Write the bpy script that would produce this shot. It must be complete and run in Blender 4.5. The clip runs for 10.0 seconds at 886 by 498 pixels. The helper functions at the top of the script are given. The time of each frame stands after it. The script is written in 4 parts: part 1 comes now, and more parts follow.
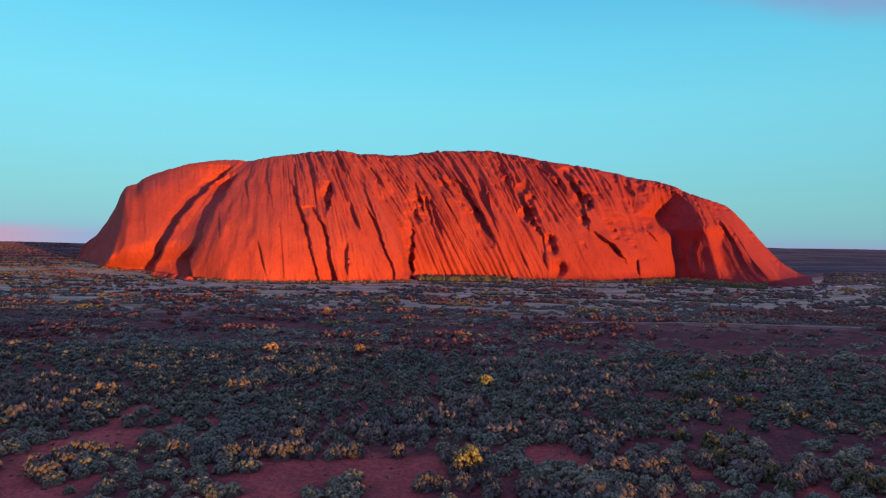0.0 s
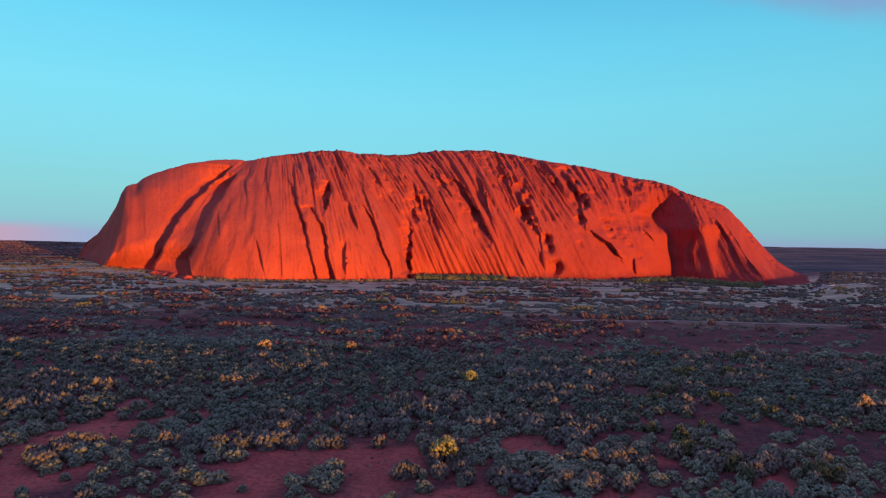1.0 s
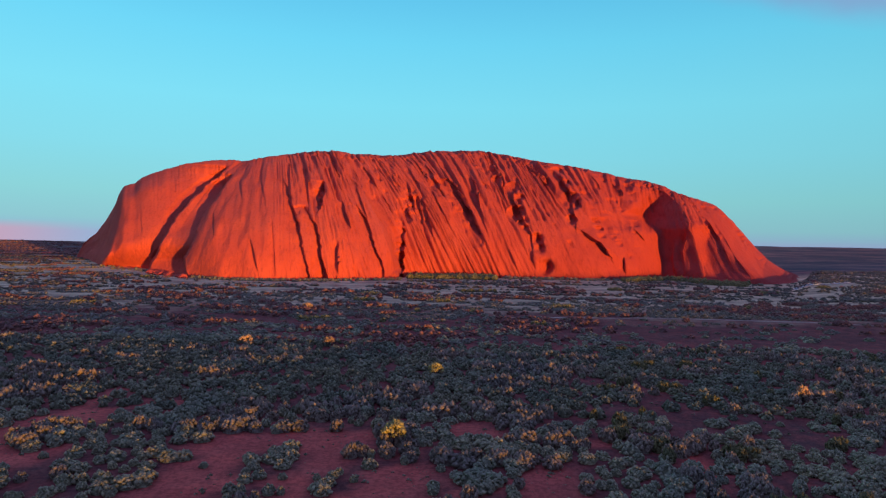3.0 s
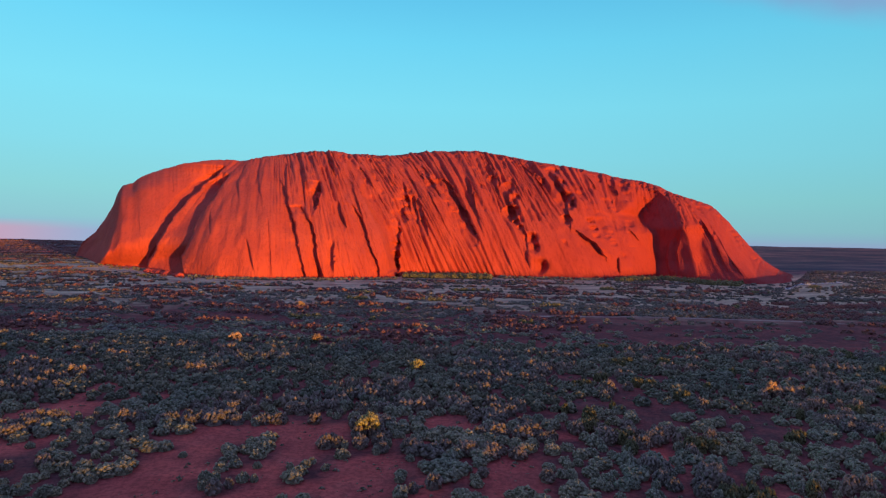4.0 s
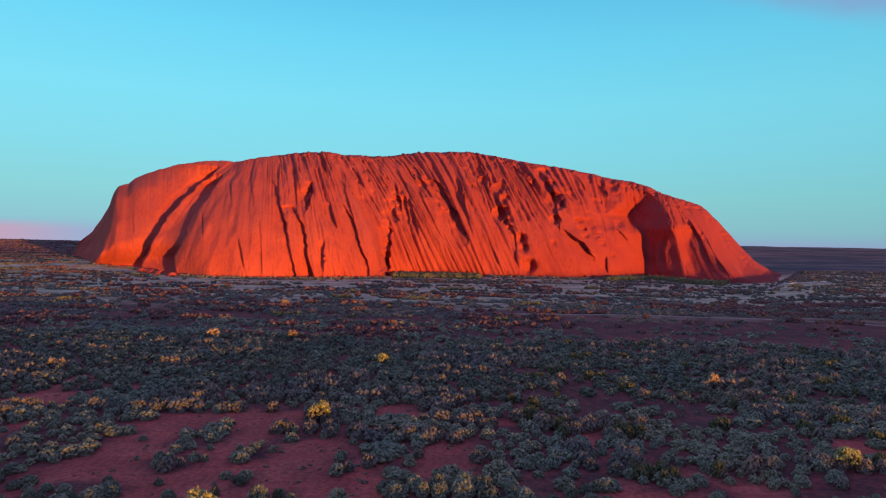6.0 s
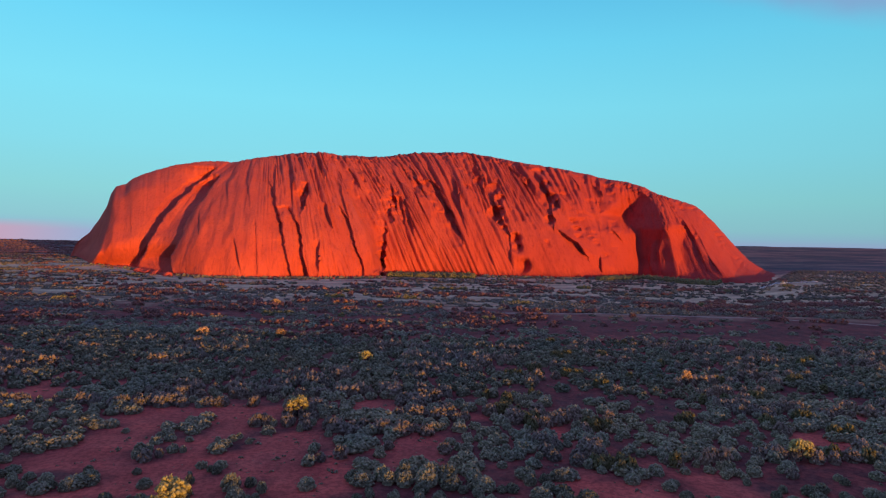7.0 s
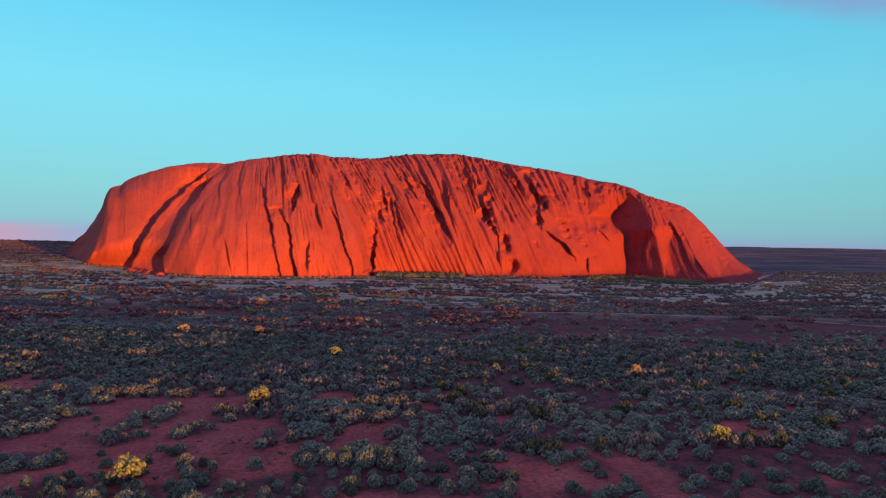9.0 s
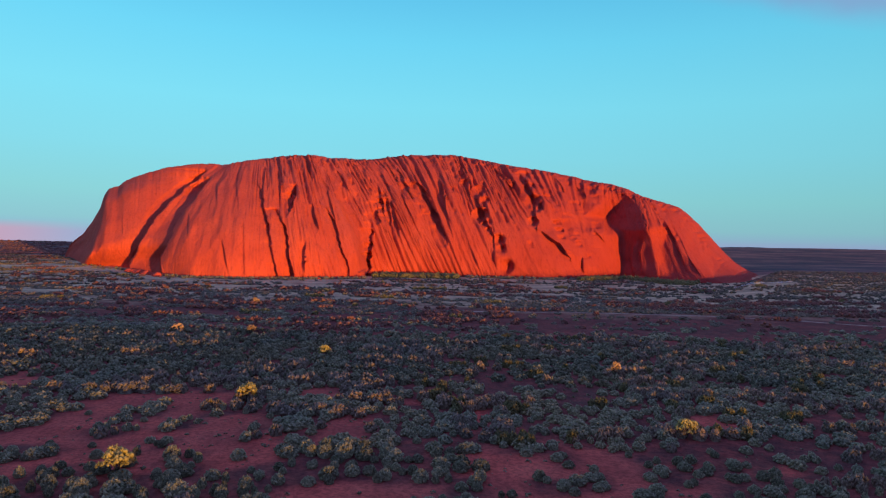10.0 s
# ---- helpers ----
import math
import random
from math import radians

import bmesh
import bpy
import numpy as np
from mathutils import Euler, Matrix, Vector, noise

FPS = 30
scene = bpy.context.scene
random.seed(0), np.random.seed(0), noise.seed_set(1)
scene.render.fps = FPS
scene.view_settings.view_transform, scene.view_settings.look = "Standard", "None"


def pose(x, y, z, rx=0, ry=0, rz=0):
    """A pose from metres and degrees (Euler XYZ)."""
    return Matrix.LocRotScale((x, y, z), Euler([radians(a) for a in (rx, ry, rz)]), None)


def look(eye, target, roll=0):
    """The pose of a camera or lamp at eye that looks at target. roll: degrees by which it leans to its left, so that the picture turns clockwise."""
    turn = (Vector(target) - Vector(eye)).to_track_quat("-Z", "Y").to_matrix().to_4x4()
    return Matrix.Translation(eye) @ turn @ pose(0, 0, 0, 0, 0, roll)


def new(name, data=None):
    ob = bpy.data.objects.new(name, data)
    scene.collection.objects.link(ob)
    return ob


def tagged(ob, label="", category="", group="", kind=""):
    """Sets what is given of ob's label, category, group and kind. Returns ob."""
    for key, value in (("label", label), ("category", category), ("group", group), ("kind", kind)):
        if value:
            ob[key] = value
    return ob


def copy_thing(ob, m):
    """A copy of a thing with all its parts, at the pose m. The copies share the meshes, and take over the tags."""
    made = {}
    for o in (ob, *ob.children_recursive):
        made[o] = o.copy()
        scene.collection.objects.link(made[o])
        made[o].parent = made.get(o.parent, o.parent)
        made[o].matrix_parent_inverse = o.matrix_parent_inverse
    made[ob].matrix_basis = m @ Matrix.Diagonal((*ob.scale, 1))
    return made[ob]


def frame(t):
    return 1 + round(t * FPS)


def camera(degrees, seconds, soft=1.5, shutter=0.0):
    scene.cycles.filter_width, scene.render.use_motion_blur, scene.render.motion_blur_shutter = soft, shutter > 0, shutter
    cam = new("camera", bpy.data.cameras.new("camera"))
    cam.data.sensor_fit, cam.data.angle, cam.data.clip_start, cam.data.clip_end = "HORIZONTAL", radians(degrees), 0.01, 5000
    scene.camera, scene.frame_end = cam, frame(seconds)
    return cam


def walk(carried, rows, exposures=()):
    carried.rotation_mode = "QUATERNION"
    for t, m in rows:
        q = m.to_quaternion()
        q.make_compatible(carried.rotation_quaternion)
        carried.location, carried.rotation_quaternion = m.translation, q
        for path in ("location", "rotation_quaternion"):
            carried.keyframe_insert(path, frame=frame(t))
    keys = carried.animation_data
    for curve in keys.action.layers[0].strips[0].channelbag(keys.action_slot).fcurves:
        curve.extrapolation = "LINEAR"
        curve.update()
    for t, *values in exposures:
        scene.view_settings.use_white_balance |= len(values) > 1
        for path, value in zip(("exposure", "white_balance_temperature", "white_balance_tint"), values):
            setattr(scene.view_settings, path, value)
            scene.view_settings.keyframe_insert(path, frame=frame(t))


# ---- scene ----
cam = camera(69.7, 10.0, soft=1.3)
PATH = [
    (0, (0.165, -3.762, 81.85), (0.179, -1.762, 81.823), 1.2),
    (0.5, (4.347, -9.505, 82.245), (4.359, -7.505, 82.216), 1.2),
    (1, (8.72, -14.989, 82.703), (8.73, -12.989, 82.672), 1.2),
    (1.5, (13.329, -20.325, 82.805), (13.338, -18.326, 82.773), 1.2),
    (2, (18.538, -25.525, 82.928), (18.545, -23.525, 82.897), 1.2),
    (2.5, (23.86, -30.444, 83.014), (23.866, -28.444, 82.982), 1.2),
    (4, (40.866, -45.231, 83.376), (40.869, -43.232, 83.342), 1.3),
    (4.5, (47.032, -50.46, 83.458), (47.034, -48.46, 83.423), 1.3),
    (5, (52.76, -54.896, 83.367), (52.762, -52.897, 83.333), 1.3),
    (5.5, (58.831, -59.548, 83.56), (58.832, -57.548, 83.526), 1.3),
    (7, (76.95, -74.344, 84.139), (76.95, -72.344, 84.105), 1.3),
    (7.5, (83.05, -79.252, 84.39), (83.051, -77.253, 84.355), 1.4),
    (8, (89.091, -84.126, 84.652), (89.091, -82.127, 84.618), 1.3),
    (8.5, (94.796, -89.631, 84.803), (94.796, -87.631, 84.77), 1.3),
    (9, (100.043, -94.942, 84.875), (100.045, -92.942, 84.843), 1.3),
    (9.5, (104.783, -100.448, 85.315), (104.786, -98.448, 85.284), 1.3),
    (10, (109.36, -105.958, 85.527), (109.363, -103.958, 85.496), 1.3),
]
walk(cam, [(t, look(eye, target, roll)) for t, eye, target, roll in PATH])

# ---- light: a low sun behind the right shoulder, blue sky all round ----
SUN_AZIMUTH, SUN_HEIGHT = radians(144), radians(0.6)
to_sun = Vector((math.sin(SUN_AZIMUTH) * math.cos(SUN_HEIGHT), math.cos(SUN_AZIMUTH) * math.cos(SUN_HEIGHT), math.sin(SUN_HEIGHT)))
lamp = bpy.data.lights.new("sun", "SUN")
lamp.energy, lamp.angle, lamp.color = 5.0, radians(1.2), (1.0, 0.46, 0.075)
scene.view_settings.exposure = 0.4
new("sun", lamp).matrix_world = look(to_sun * 1000, (0, 0, 0))


def build_world():
    w = bpy.data.worlds.new("evening_sky")
    scene.world = w
    w.use_nodes = True
    nt = w.node_tree
    nt.nodes.clear()
    out = nt.nodes.new("ShaderNodeOutputWorld")
    bg = nt.nodes.new("ShaderNodeBackground")
    sky = nt.nodes.new("ShaderNodeTexSky")
    sky.sky_type = "NISHITA"
    sky.sun_disc = False
    sky.sun_elevation, sky.sun_rotation = radians(3), SUN_AZIMUTH
    sky.altitude, sky.air_density, sky.dust_density, sky.ozone_density = 500, 1.0, 0.3, 2.0
    bg.inputs["Strength"].default_value = 0.758
    co = nt.nodes.new("ShaderNodeTexCoord")
    sep = nt.nodes.new("ShaderNodeSeparateXYZ")
    nt.links.new(co.outputs["Generated"], sep.inputs[0])
    grade = nt.nodes.new("ShaderNodeValToRGB")
    e = grade.color_ramp.elements
    stops = [(0.0, (0.305, 0.413, 0.617)), (0.006, (0.279, 0.468, 0.617)), (0.02, (0.262, 0.552, 0.617)), (0.06, (0.254, 0.631, 0.672)), (0.125, (0.231, 0.687, 0.807)), (0.2, (0.209, 0.716, 0.888)), (0.29, (0.156, 0.658, 0.905)), (0.37, (0.112, 0.539, 0.839)), (0.6, (0.09, 0.29, 0.9)), (1.0, (0.31, 0.42, 2.05))]
    while len(e) < len(stops):
        e.new(0.5)
    for k, (p, c) in enumerate(stops):
        e[k].position, e[k].color = p, (*c, 1)
    nt.links.new(sep.outputs["Z"], grade.inputs[0])
    dim = nt.nodes.new("ShaderNodeVectorMath")
    dim.operation = "MULTIPLY"
    dim.inputs[1].default_value = (0.012, 0.08, 0.28)
    nt.links.new(sky.outputs[0], dim.inputs[0])
    dot = nt.nodes.new("ShaderNodeVectorMath")
    dot.operation = "DOT_PRODUCT"
    nt.links.new(co.outputs["Generated"], dot.inputs[0])
    dot.inputs[1].default_value = (to_sun.x, to_sun.y, 0)
    side = nt.nodes.new("ShaderNodeMapRange")
    side.interpolation_type = "SMOOTHSTEP"
    side.inputs["From Min"].default_value, side.inputs["From Max"].default_value = -0.35, 0.35
    nt.links.new(dot.outputs["Value"], side.inputs["Value"])
    both = nt.nodes.new("ShaderNodeMix")
    both.data_type = "RGBA"
    nt.links.new(side.outputs[0], both.inputs[0])
    fade = nt.nodes.new("ShaderNodeMapRange")
    for name, value in (("From Min", -1.0), ("From Max", -0.3), ("To Min", 1.05), ("To Max", 0.9)):
        fade.inputs[name].default_value = value
    nt.links.new(dot.outputs["Value"], fade.inputs["Value"])
    dusk = nt.nodes.new("ShaderNodeVectorMath")
    dusk.operation = "SCALE"
    nt.links.new(grade.outputs[0], dusk.inputs[0])
    nt.links.new(fade.outputs[0], dusk.inputs["Scale"])
    nt.links.new(dusk.outputs[0], both.inputs[6])
    nt.links.new(dim.outputs[0], both.inputs[7])
    # a faint mauve cloud bank high on the right
    edge = nt.nodes.new("ShaderNodeVectorMath")
    edge.operation = "DOT_PRODUCT"
    nt.links.new(co.outputs["Generated"], edge.inputs[0])
    edge.inputs[1].default_value = (0.1, -0.387, 0.9165)
    wisp = nt.nodes.new("ShaderNodeTexNoise")
    wisp.inputs["Scale"].default_value, wisp.inputs["Detail"].default_value = 7.0, 4.0
    nt.links.new(co.outputs["Generated"], wisp.inputs["Vector"])
    veil = nt.nodes.new("ShaderNodeMath")
    veil.operation = "MULTIPLY_ADD"
    veil.inputs[1].default_value = 0.05
    nt.links.new(wisp.outputs["Fac"], veil.inputs[0])
    nt.links.new(edge.outputs["Value"], veil.inputs[2])
    thick = nt.nodes.new("ShaderNodeMapRange")
    thick.interpolation_type = "SMOOTHSTEP"
    thick.inputs["From Min"].default_value, thick.inputs["From Max"].default_value = 0.015, 0.055
    thick.inputs["To Max"].default_value = 0.6
    nt.links.new(veil.outputs[0], thick.inputs["Value"])
    cloud = nt.nodes.new("ShaderNodeMix")
    cloud.data_type = "RGBA"
    nt.links.new(thick.outputs[0], cloud.inputs[0])
    nt.links.new(both.outputs[2], cloud.inputs[6])
    cloud.inputs[7].default_value = (0.27, 0.30, 0.55, 1)
    # pink haze low over the plain to the west
    low = nt.nodes.new("ShaderNodeMapRange")
    for name, value in (("From Min", 0.003), ("From Max", 0.014), ("To Min", 0.85), ("To Max", 0.0)):
        low.inputs[name].default_value = value
    nt.links.new(sep.outputs["Z"], low.inputs["Value"])
    west = nt.nodes.new("ShaderNodeMapRange")
    west.interpolation_type = "SMOOTHSTEP"
    west.inputs["From Min"].default_value, west.inputs["From Max"].default_value = -0.46, -0.6
    nt.links.new(sep.outputs["X"], west.inputs["Value"])
    both_ways = nt.nodes.new("ShaderNodeMath")
    both_ways.operation = "MULTIPLY"
    nt.links.new(low.outputs[0], both_ways.inputs[0])
    nt.links.new(west.outputs[0], both_ways.inputs[1])
    haze = nt.nodes.new("ShaderNodeMix")
    haze.data_type = "RGBA"
    nt.links.new(both_ways.outputs[0], haze.inputs[0])
    nt.links.new(cloud.outputs[2], haze.inputs[6])
    haze.inputs[7].default_value = (0.60, 0.36, 0.48, 1)
    nt.links.new(haze.outputs[2], bg.inputs[0])
    nt.links.new(bg.outputs[0], out.inputs[0])


build_world()

# ---- materials ----


def material(name, rough=0.9):
    m = bpy.data.materials.new(name)
    m.use_nodes = True
    nt = m.node_tree
    b = nt.nodes["Principled BSDF"]
    b.inputs["Roughness"].default_value = rough
    b.inputs["Specular IOR Level"].default_value = 0.15
    return m, nt, b


def noise_node(nt, scale, detail=4.0, rough=0.55, stretch=(1, 1, 1), kind="Object"):
    co = nt.nodes.new("ShaderNodeTexCoord")
    mp = nt.nodes.new("ShaderNodeMapping")
    mp.inputs["Scale"].default_value = stretch
    n = nt.nodes.new("ShaderNodeTexNoise")
    n.inputs["Scale"].default_value, n.inputs["Detail"].default_value, n.inputs["Roughness"].default_value = scale, detail, rough
    nt.links.new(co.outputs[kind], mp.inputs[0])
    nt.links.new(mp.outputs[0], n.inputs["Vector"])
    return n.outputs["Fac"]


def ramp(nt, fac, *stops):
    r = nt.nodes.new("ShaderNodeValToRGB")
    e = r.color_ramp.elements
    while len(e) < len(stops):
        e.new(0.5)
    for i, (p, c) in enumerate(stops):
        e[i].position, e[i].color = p, (*c, 1) if len(c) == 3 else c
    nt.links.new(fac, r.inputs[0])
    return r.outputs[0]


def mix(nt, fac, a, b, mode="MIX"):
    n = nt.nodes.new("ShaderNodeMix")
    n.data_type, n.blend_type = "RGBA", mode
    for sock, v in ((n.inputs[0], fac), (n.inputs[6], a), (n.inputs[7], b)):
        if isinstance(v, (int, float)):
            sock.default_value = v
        elif isinstance(v, tuple):
            sock.default_value = (*v, 1)
        else:
            nt.links.new(v, sock)
    return n.outputs[2]


def bump(nt, b, height, strength, distance):
    n = nt.nodes.new("ShaderNodeBump")
    n.inputs["Strength"].default_value, n.inputs["Distance"].default_value = strength, distance
    nt.links.new(height, n.inputs["Height"])
    nt.links.new(n.outputs[0], b.inputs["Normal"])


def rock_material():
    m, nt, b = material("red_sandstone", 0.92)
    base = ramp(nt, noise_node(nt, 0.012, 6), (0.3, (0.46, 0.069, 0.047)), (0.5, (0.51, 0.08, 0.052)), (0.7, (0.55, 0.093, 0.057)))
    streak = ramp(nt, noise_node(nt, 0.05, 5, 0.6, (1, 0.5, 0.07)), (0.30, (0.6, 0.52, 0.55)), (0.45, (1, 1, 1)))
    c = mix(nt, 0.32, base, streak, "MULTIPLY")
    # darker, redder eastward: dark varnish, plus shading of the rougher face as colour
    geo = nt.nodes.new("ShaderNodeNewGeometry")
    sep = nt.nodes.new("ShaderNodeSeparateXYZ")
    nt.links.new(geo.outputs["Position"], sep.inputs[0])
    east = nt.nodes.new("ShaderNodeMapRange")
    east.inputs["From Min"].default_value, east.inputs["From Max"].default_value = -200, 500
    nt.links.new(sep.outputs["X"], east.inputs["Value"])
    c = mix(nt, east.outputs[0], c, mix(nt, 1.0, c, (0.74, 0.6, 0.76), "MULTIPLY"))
    spots = ramp(nt, noise_node(nt, 0.16, 4, 0.7), (0.3, (0.62, 0.55, 0.55)), (0.46, (1, 1, 1)))
    c = mix(nt, 0.2, c, spots, "MULTIPLY")
    lines = ramp(nt, noise_node(nt, 0.22, 3, 0.6, (1, 0.6, 0.05)), (0.36, (0.45, 0.38, 0.42)), (0.44, (1, 1, 1)))
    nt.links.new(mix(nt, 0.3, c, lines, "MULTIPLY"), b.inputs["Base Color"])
    bump(nt, b, noise_node(nt, 0.16, 8, 0.72, (1, 1, 0.4)), 0.75, 4.0)
    return m


def ground_material():
    m, nt, b = material("red_sand_and_dry_grass", 0.95)
    sand = ramp(nt, noise_node(nt, 0.05, 6), (0.3, (0.54, 0.095, 0.068)), (0.5, (0.68, 0.124, 0.086)), (0.72, (0.78, 0.16, 0.108)))
    litter_shade = ramp(nt, noise_node(nt, 0.5, 5, 0.7), (0.42, (0.5, 0.5, 0.55)), (0.55, (1, 1, 1)))
    sand = mix(nt, 0.7, sand, litter_shade, "MULTIPLY")
    drift = ramp(nt, noise_node(nt, 0.018, 6, 0.65), (0.40, (1, 1, 1)), (0.60, (0.42, 0.6, 0.74)))
    sand = mix(nt, 0.5, sand, drift, "MULTIPLY")
    # leaf litter and the shade between shrubs, both put into the sand colour
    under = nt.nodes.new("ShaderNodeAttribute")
    under.attribute_name = "litter_shade"
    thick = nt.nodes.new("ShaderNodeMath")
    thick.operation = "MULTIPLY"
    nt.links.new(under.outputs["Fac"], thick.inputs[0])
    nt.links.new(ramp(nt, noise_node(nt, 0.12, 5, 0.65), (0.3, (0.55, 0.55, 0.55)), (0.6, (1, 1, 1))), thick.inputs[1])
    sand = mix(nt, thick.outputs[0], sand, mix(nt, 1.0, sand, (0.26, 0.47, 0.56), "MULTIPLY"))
    grass = ramp(nt, noise_node(nt, 0.03, 8, 0.7, (0.6, 1.6, 1)), (0.36, (0.20, 0.13, 0.085)), (0.48, (0.48, 0.335, 0.195)), (0.62, (0.76, 0.57, 0.33)))
    scrub = ramp(nt, noise_node(nt, 0.005, 9, 0.72, (0.5, 1.3, 1)), (0.38, (0.05, 0.04, 0.05)), (0.5, (0.13, 0.068, 0.068)), (0.64, (0.36, 0.15, 0.12)))
    geo = nt.nodes.new("ShaderNodeNewGeometry")
    sep = nt.nodes.new("ShaderNodeSeparateXYZ")
    nt.links.new(geo.outputs["Position"], sep.inputs[0])
    wob = nt.nodes.new("ShaderNodeMath")
    wob.operation = "MULTIPLY_ADD"
    nt.links.new(noise_node(nt, 0.012, 5), wob.inputs[0])
    wob.inputs[1].default_value = 420
    nt.links.new(sep.outputs["Y"], wob.inputs[2])

    def step(lo, hi):
        r = nt.nodes.new("ShaderNodeMapRange")
        r.interpolation_type = "SMOOTHSTEP"
        r.inputs["From Min"].default_value, r.inputs["From Max"].default_value = lo, hi
        nt.links.new(wob.outputs[0], r.inputs["Value"])
        return r.outputs[0]
    c = mix(nt, step(820, 1040), sand, grass)
    c = mix(nt, step(1750, 2100), c, scrub)
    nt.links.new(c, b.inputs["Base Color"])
    bump(nt, b, noise_node(nt, 0.8, 5, 0.6), 0.5, 0.6)
    return m


def leaf_material(name, dark, light, rough=0.85):
    m, nt, b = material(name, rough)
    geo = nt.nodes.new("ShaderNodeNewGeometry")
    inf = nt.nodes.new("ShaderNodeObjectInfo")
    add = nt.nodes.new("ShaderNodeMath")
    add.operation = "MULTIPLY_ADD"
    nt.links.new(inf.outputs["Random"], add.inputs[0])
    add.inputs[1].default_value = 0.45
    sc = nt.nodes.new("ShaderNodeMath")
    sc.operation = "MULTIPLY"
    sc.inputs[1].default_value = 0.55
    nt.links.new(geo.outputs["Random Per Island"], sc.inputs[0])
    nt.links.new(sc.outputs[0], add.inputs[2])
    mid = tuple((p + q) / 2 for p, q in zip(dark, light))
    tip = (light[0] * 1.35, light[1] * 1.2, light[2] * 1.1)
    c = ramp(nt, add.outputs[0], (0.0, tuple(q * 0.7 for q in dark)), (0.45, mid), (0.8, light), (1.0, tip))
    patch = ramp(nt, noise_node(nt, 0.02, 3), (0.35, (0.75, 0.85, 0.9)), (0.65, (1.2, 1.05, 0.9)))
    c = mix(nt, 0.6, c, patch, "MULTIPLY")
    fine = noise_node(nt, 2.6, 3, 0.6)
    c = mix(nt, 0.7, c, ramp(nt, fine, (0.36, (0.6, 0.62, 0.62)), (0.62, (1.2, 1.17, 1.15))), "MULTIPLY")
    nt.links.new(c, b.inputs["Base Color"])
    bump(nt, b, fine, 0.9, 0.5)
    return m


def plain_material(name, a, c, scale=2.0, rough=0.8):
    m, nt, b = material(name, rough)
    nt.links.new(ramp(nt, noise_node(nt, scale, 5), (0.35, a), (0.65, c)), b.inputs["Base Color"])
    return m


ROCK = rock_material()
GROUND = ground_material()
LEAF = leaf_material("grey_green_leaves", (0.105, 0.106, 0.064), (0.39, 0.375, 0.235))
DULL_LEAF = leaf_material("dull_brown_leaves", (0.13, 0.115, 0.085), (0.32, 0.275, 0.20))
# tan and rust partly stand for low sun on taller shrubs, as leaf colour
TAN_LEAF = leaf_material("tan_sun_tinted_leaves", (0.21, 0.173, 0.125), (0.38, 0.295, 0.215))
RUST_LEAF = leaf_material("rusty_sun_tinted_leaves", (0.17, 0.092, 0.078), (0.27, 0.13, 0.105))
GOLD_LEAF = leaf_material("golden_leaves", (0.30, 0.26, 0.09), (0.52, 0.46, 0.18))
GREEN_LEAF = leaf_material("olive_leaves", (0.11, 0.108, 0.05), (0.26, 0.235, 0.105))
BARK = plain_material("grey_bark", (0.07, 0.05, 0.04), (0.16, 0.12, 0.10))

# ---- mesh helpers ----


def mesh_of(name, verts, faces, mat, smooth=False):
    """A mesh of triangles or of quads from arrays."""
    me = bpy.data.meshes.new(name)
    n, k = faces.shape
    me.vertices.add(len(verts))
    me.vertices.foreach_set("co", np.asarray(verts, np.float32).ravel())
    me.loops.add(n * k)
    me.loops.foreach_set("vertex_index", np.asarray(faces, np.int32).ravel())
    me.polygons.add(n)
    me.polygons.foreach_set("loop_start", np.arange(0, n * k, k, dtype=np.int32))
    me.polygons.foreach_set("use_smooth", np.full(n, smooth))
    me.materials.append(mat)
    me.update(calc_edges=True)
    me.validate()
    return me


def part(name, bm, mat, parent, label="", smooth=False):
    me = bpy.data.meshes.new(name)
    bm.to_mesh(me)
    bm.free()
    me.materials.append(mat)
    if smooth:
        for p in me.polygons:
            p.use_smooth = True
    ob = new(name, me)
    ob.parent = parent
    return tagged(ob, label)


def lattice(seed):
    return np.random.RandomState(seed).rand(256, 256)


def vnoise(x, y, seed=0):
    """Smooth value noise in -1 to 1 on arrays."""
    tab = lattice(seed)
    xi, yi = np.floor(x).astype(int), np.floor(y).astype(int)
    fx, fy = x - xi, y - yi
    fx, fy = fx * fx * (3 - 2 * fx), fy * fy * (3 - 2 * fy)
    a, b = tab[xi & 255, yi & 255], tab[(xi + 1) & 255, yi & 255]
    c, d = tab[xi & 255, (yi + 1) & 255], tab[(xi + 1) & 255, (yi + 1) & 255]
    return 2 * ((a * (1 - fx) + b * fx) * (1 - fy) + (c * (1 - fx) + d * fx) * fy) - 1


def fbm(x, y, seed=0, octaves=4):
    return sum(vnoise(x * 2 ** k, y * 2 ** k, seed + k) * 0.5 ** k for k in range(octaves))


def sstep(lo, hi, x):
    """0 at lo to 1 at hi; lo may be the larger."""
    t = np.clip((x - lo) / (hi - lo), 0, 1)
    return t * t * (3 - 2 * t)


# ---- ground ----
SHADE_DUNE = 9.0


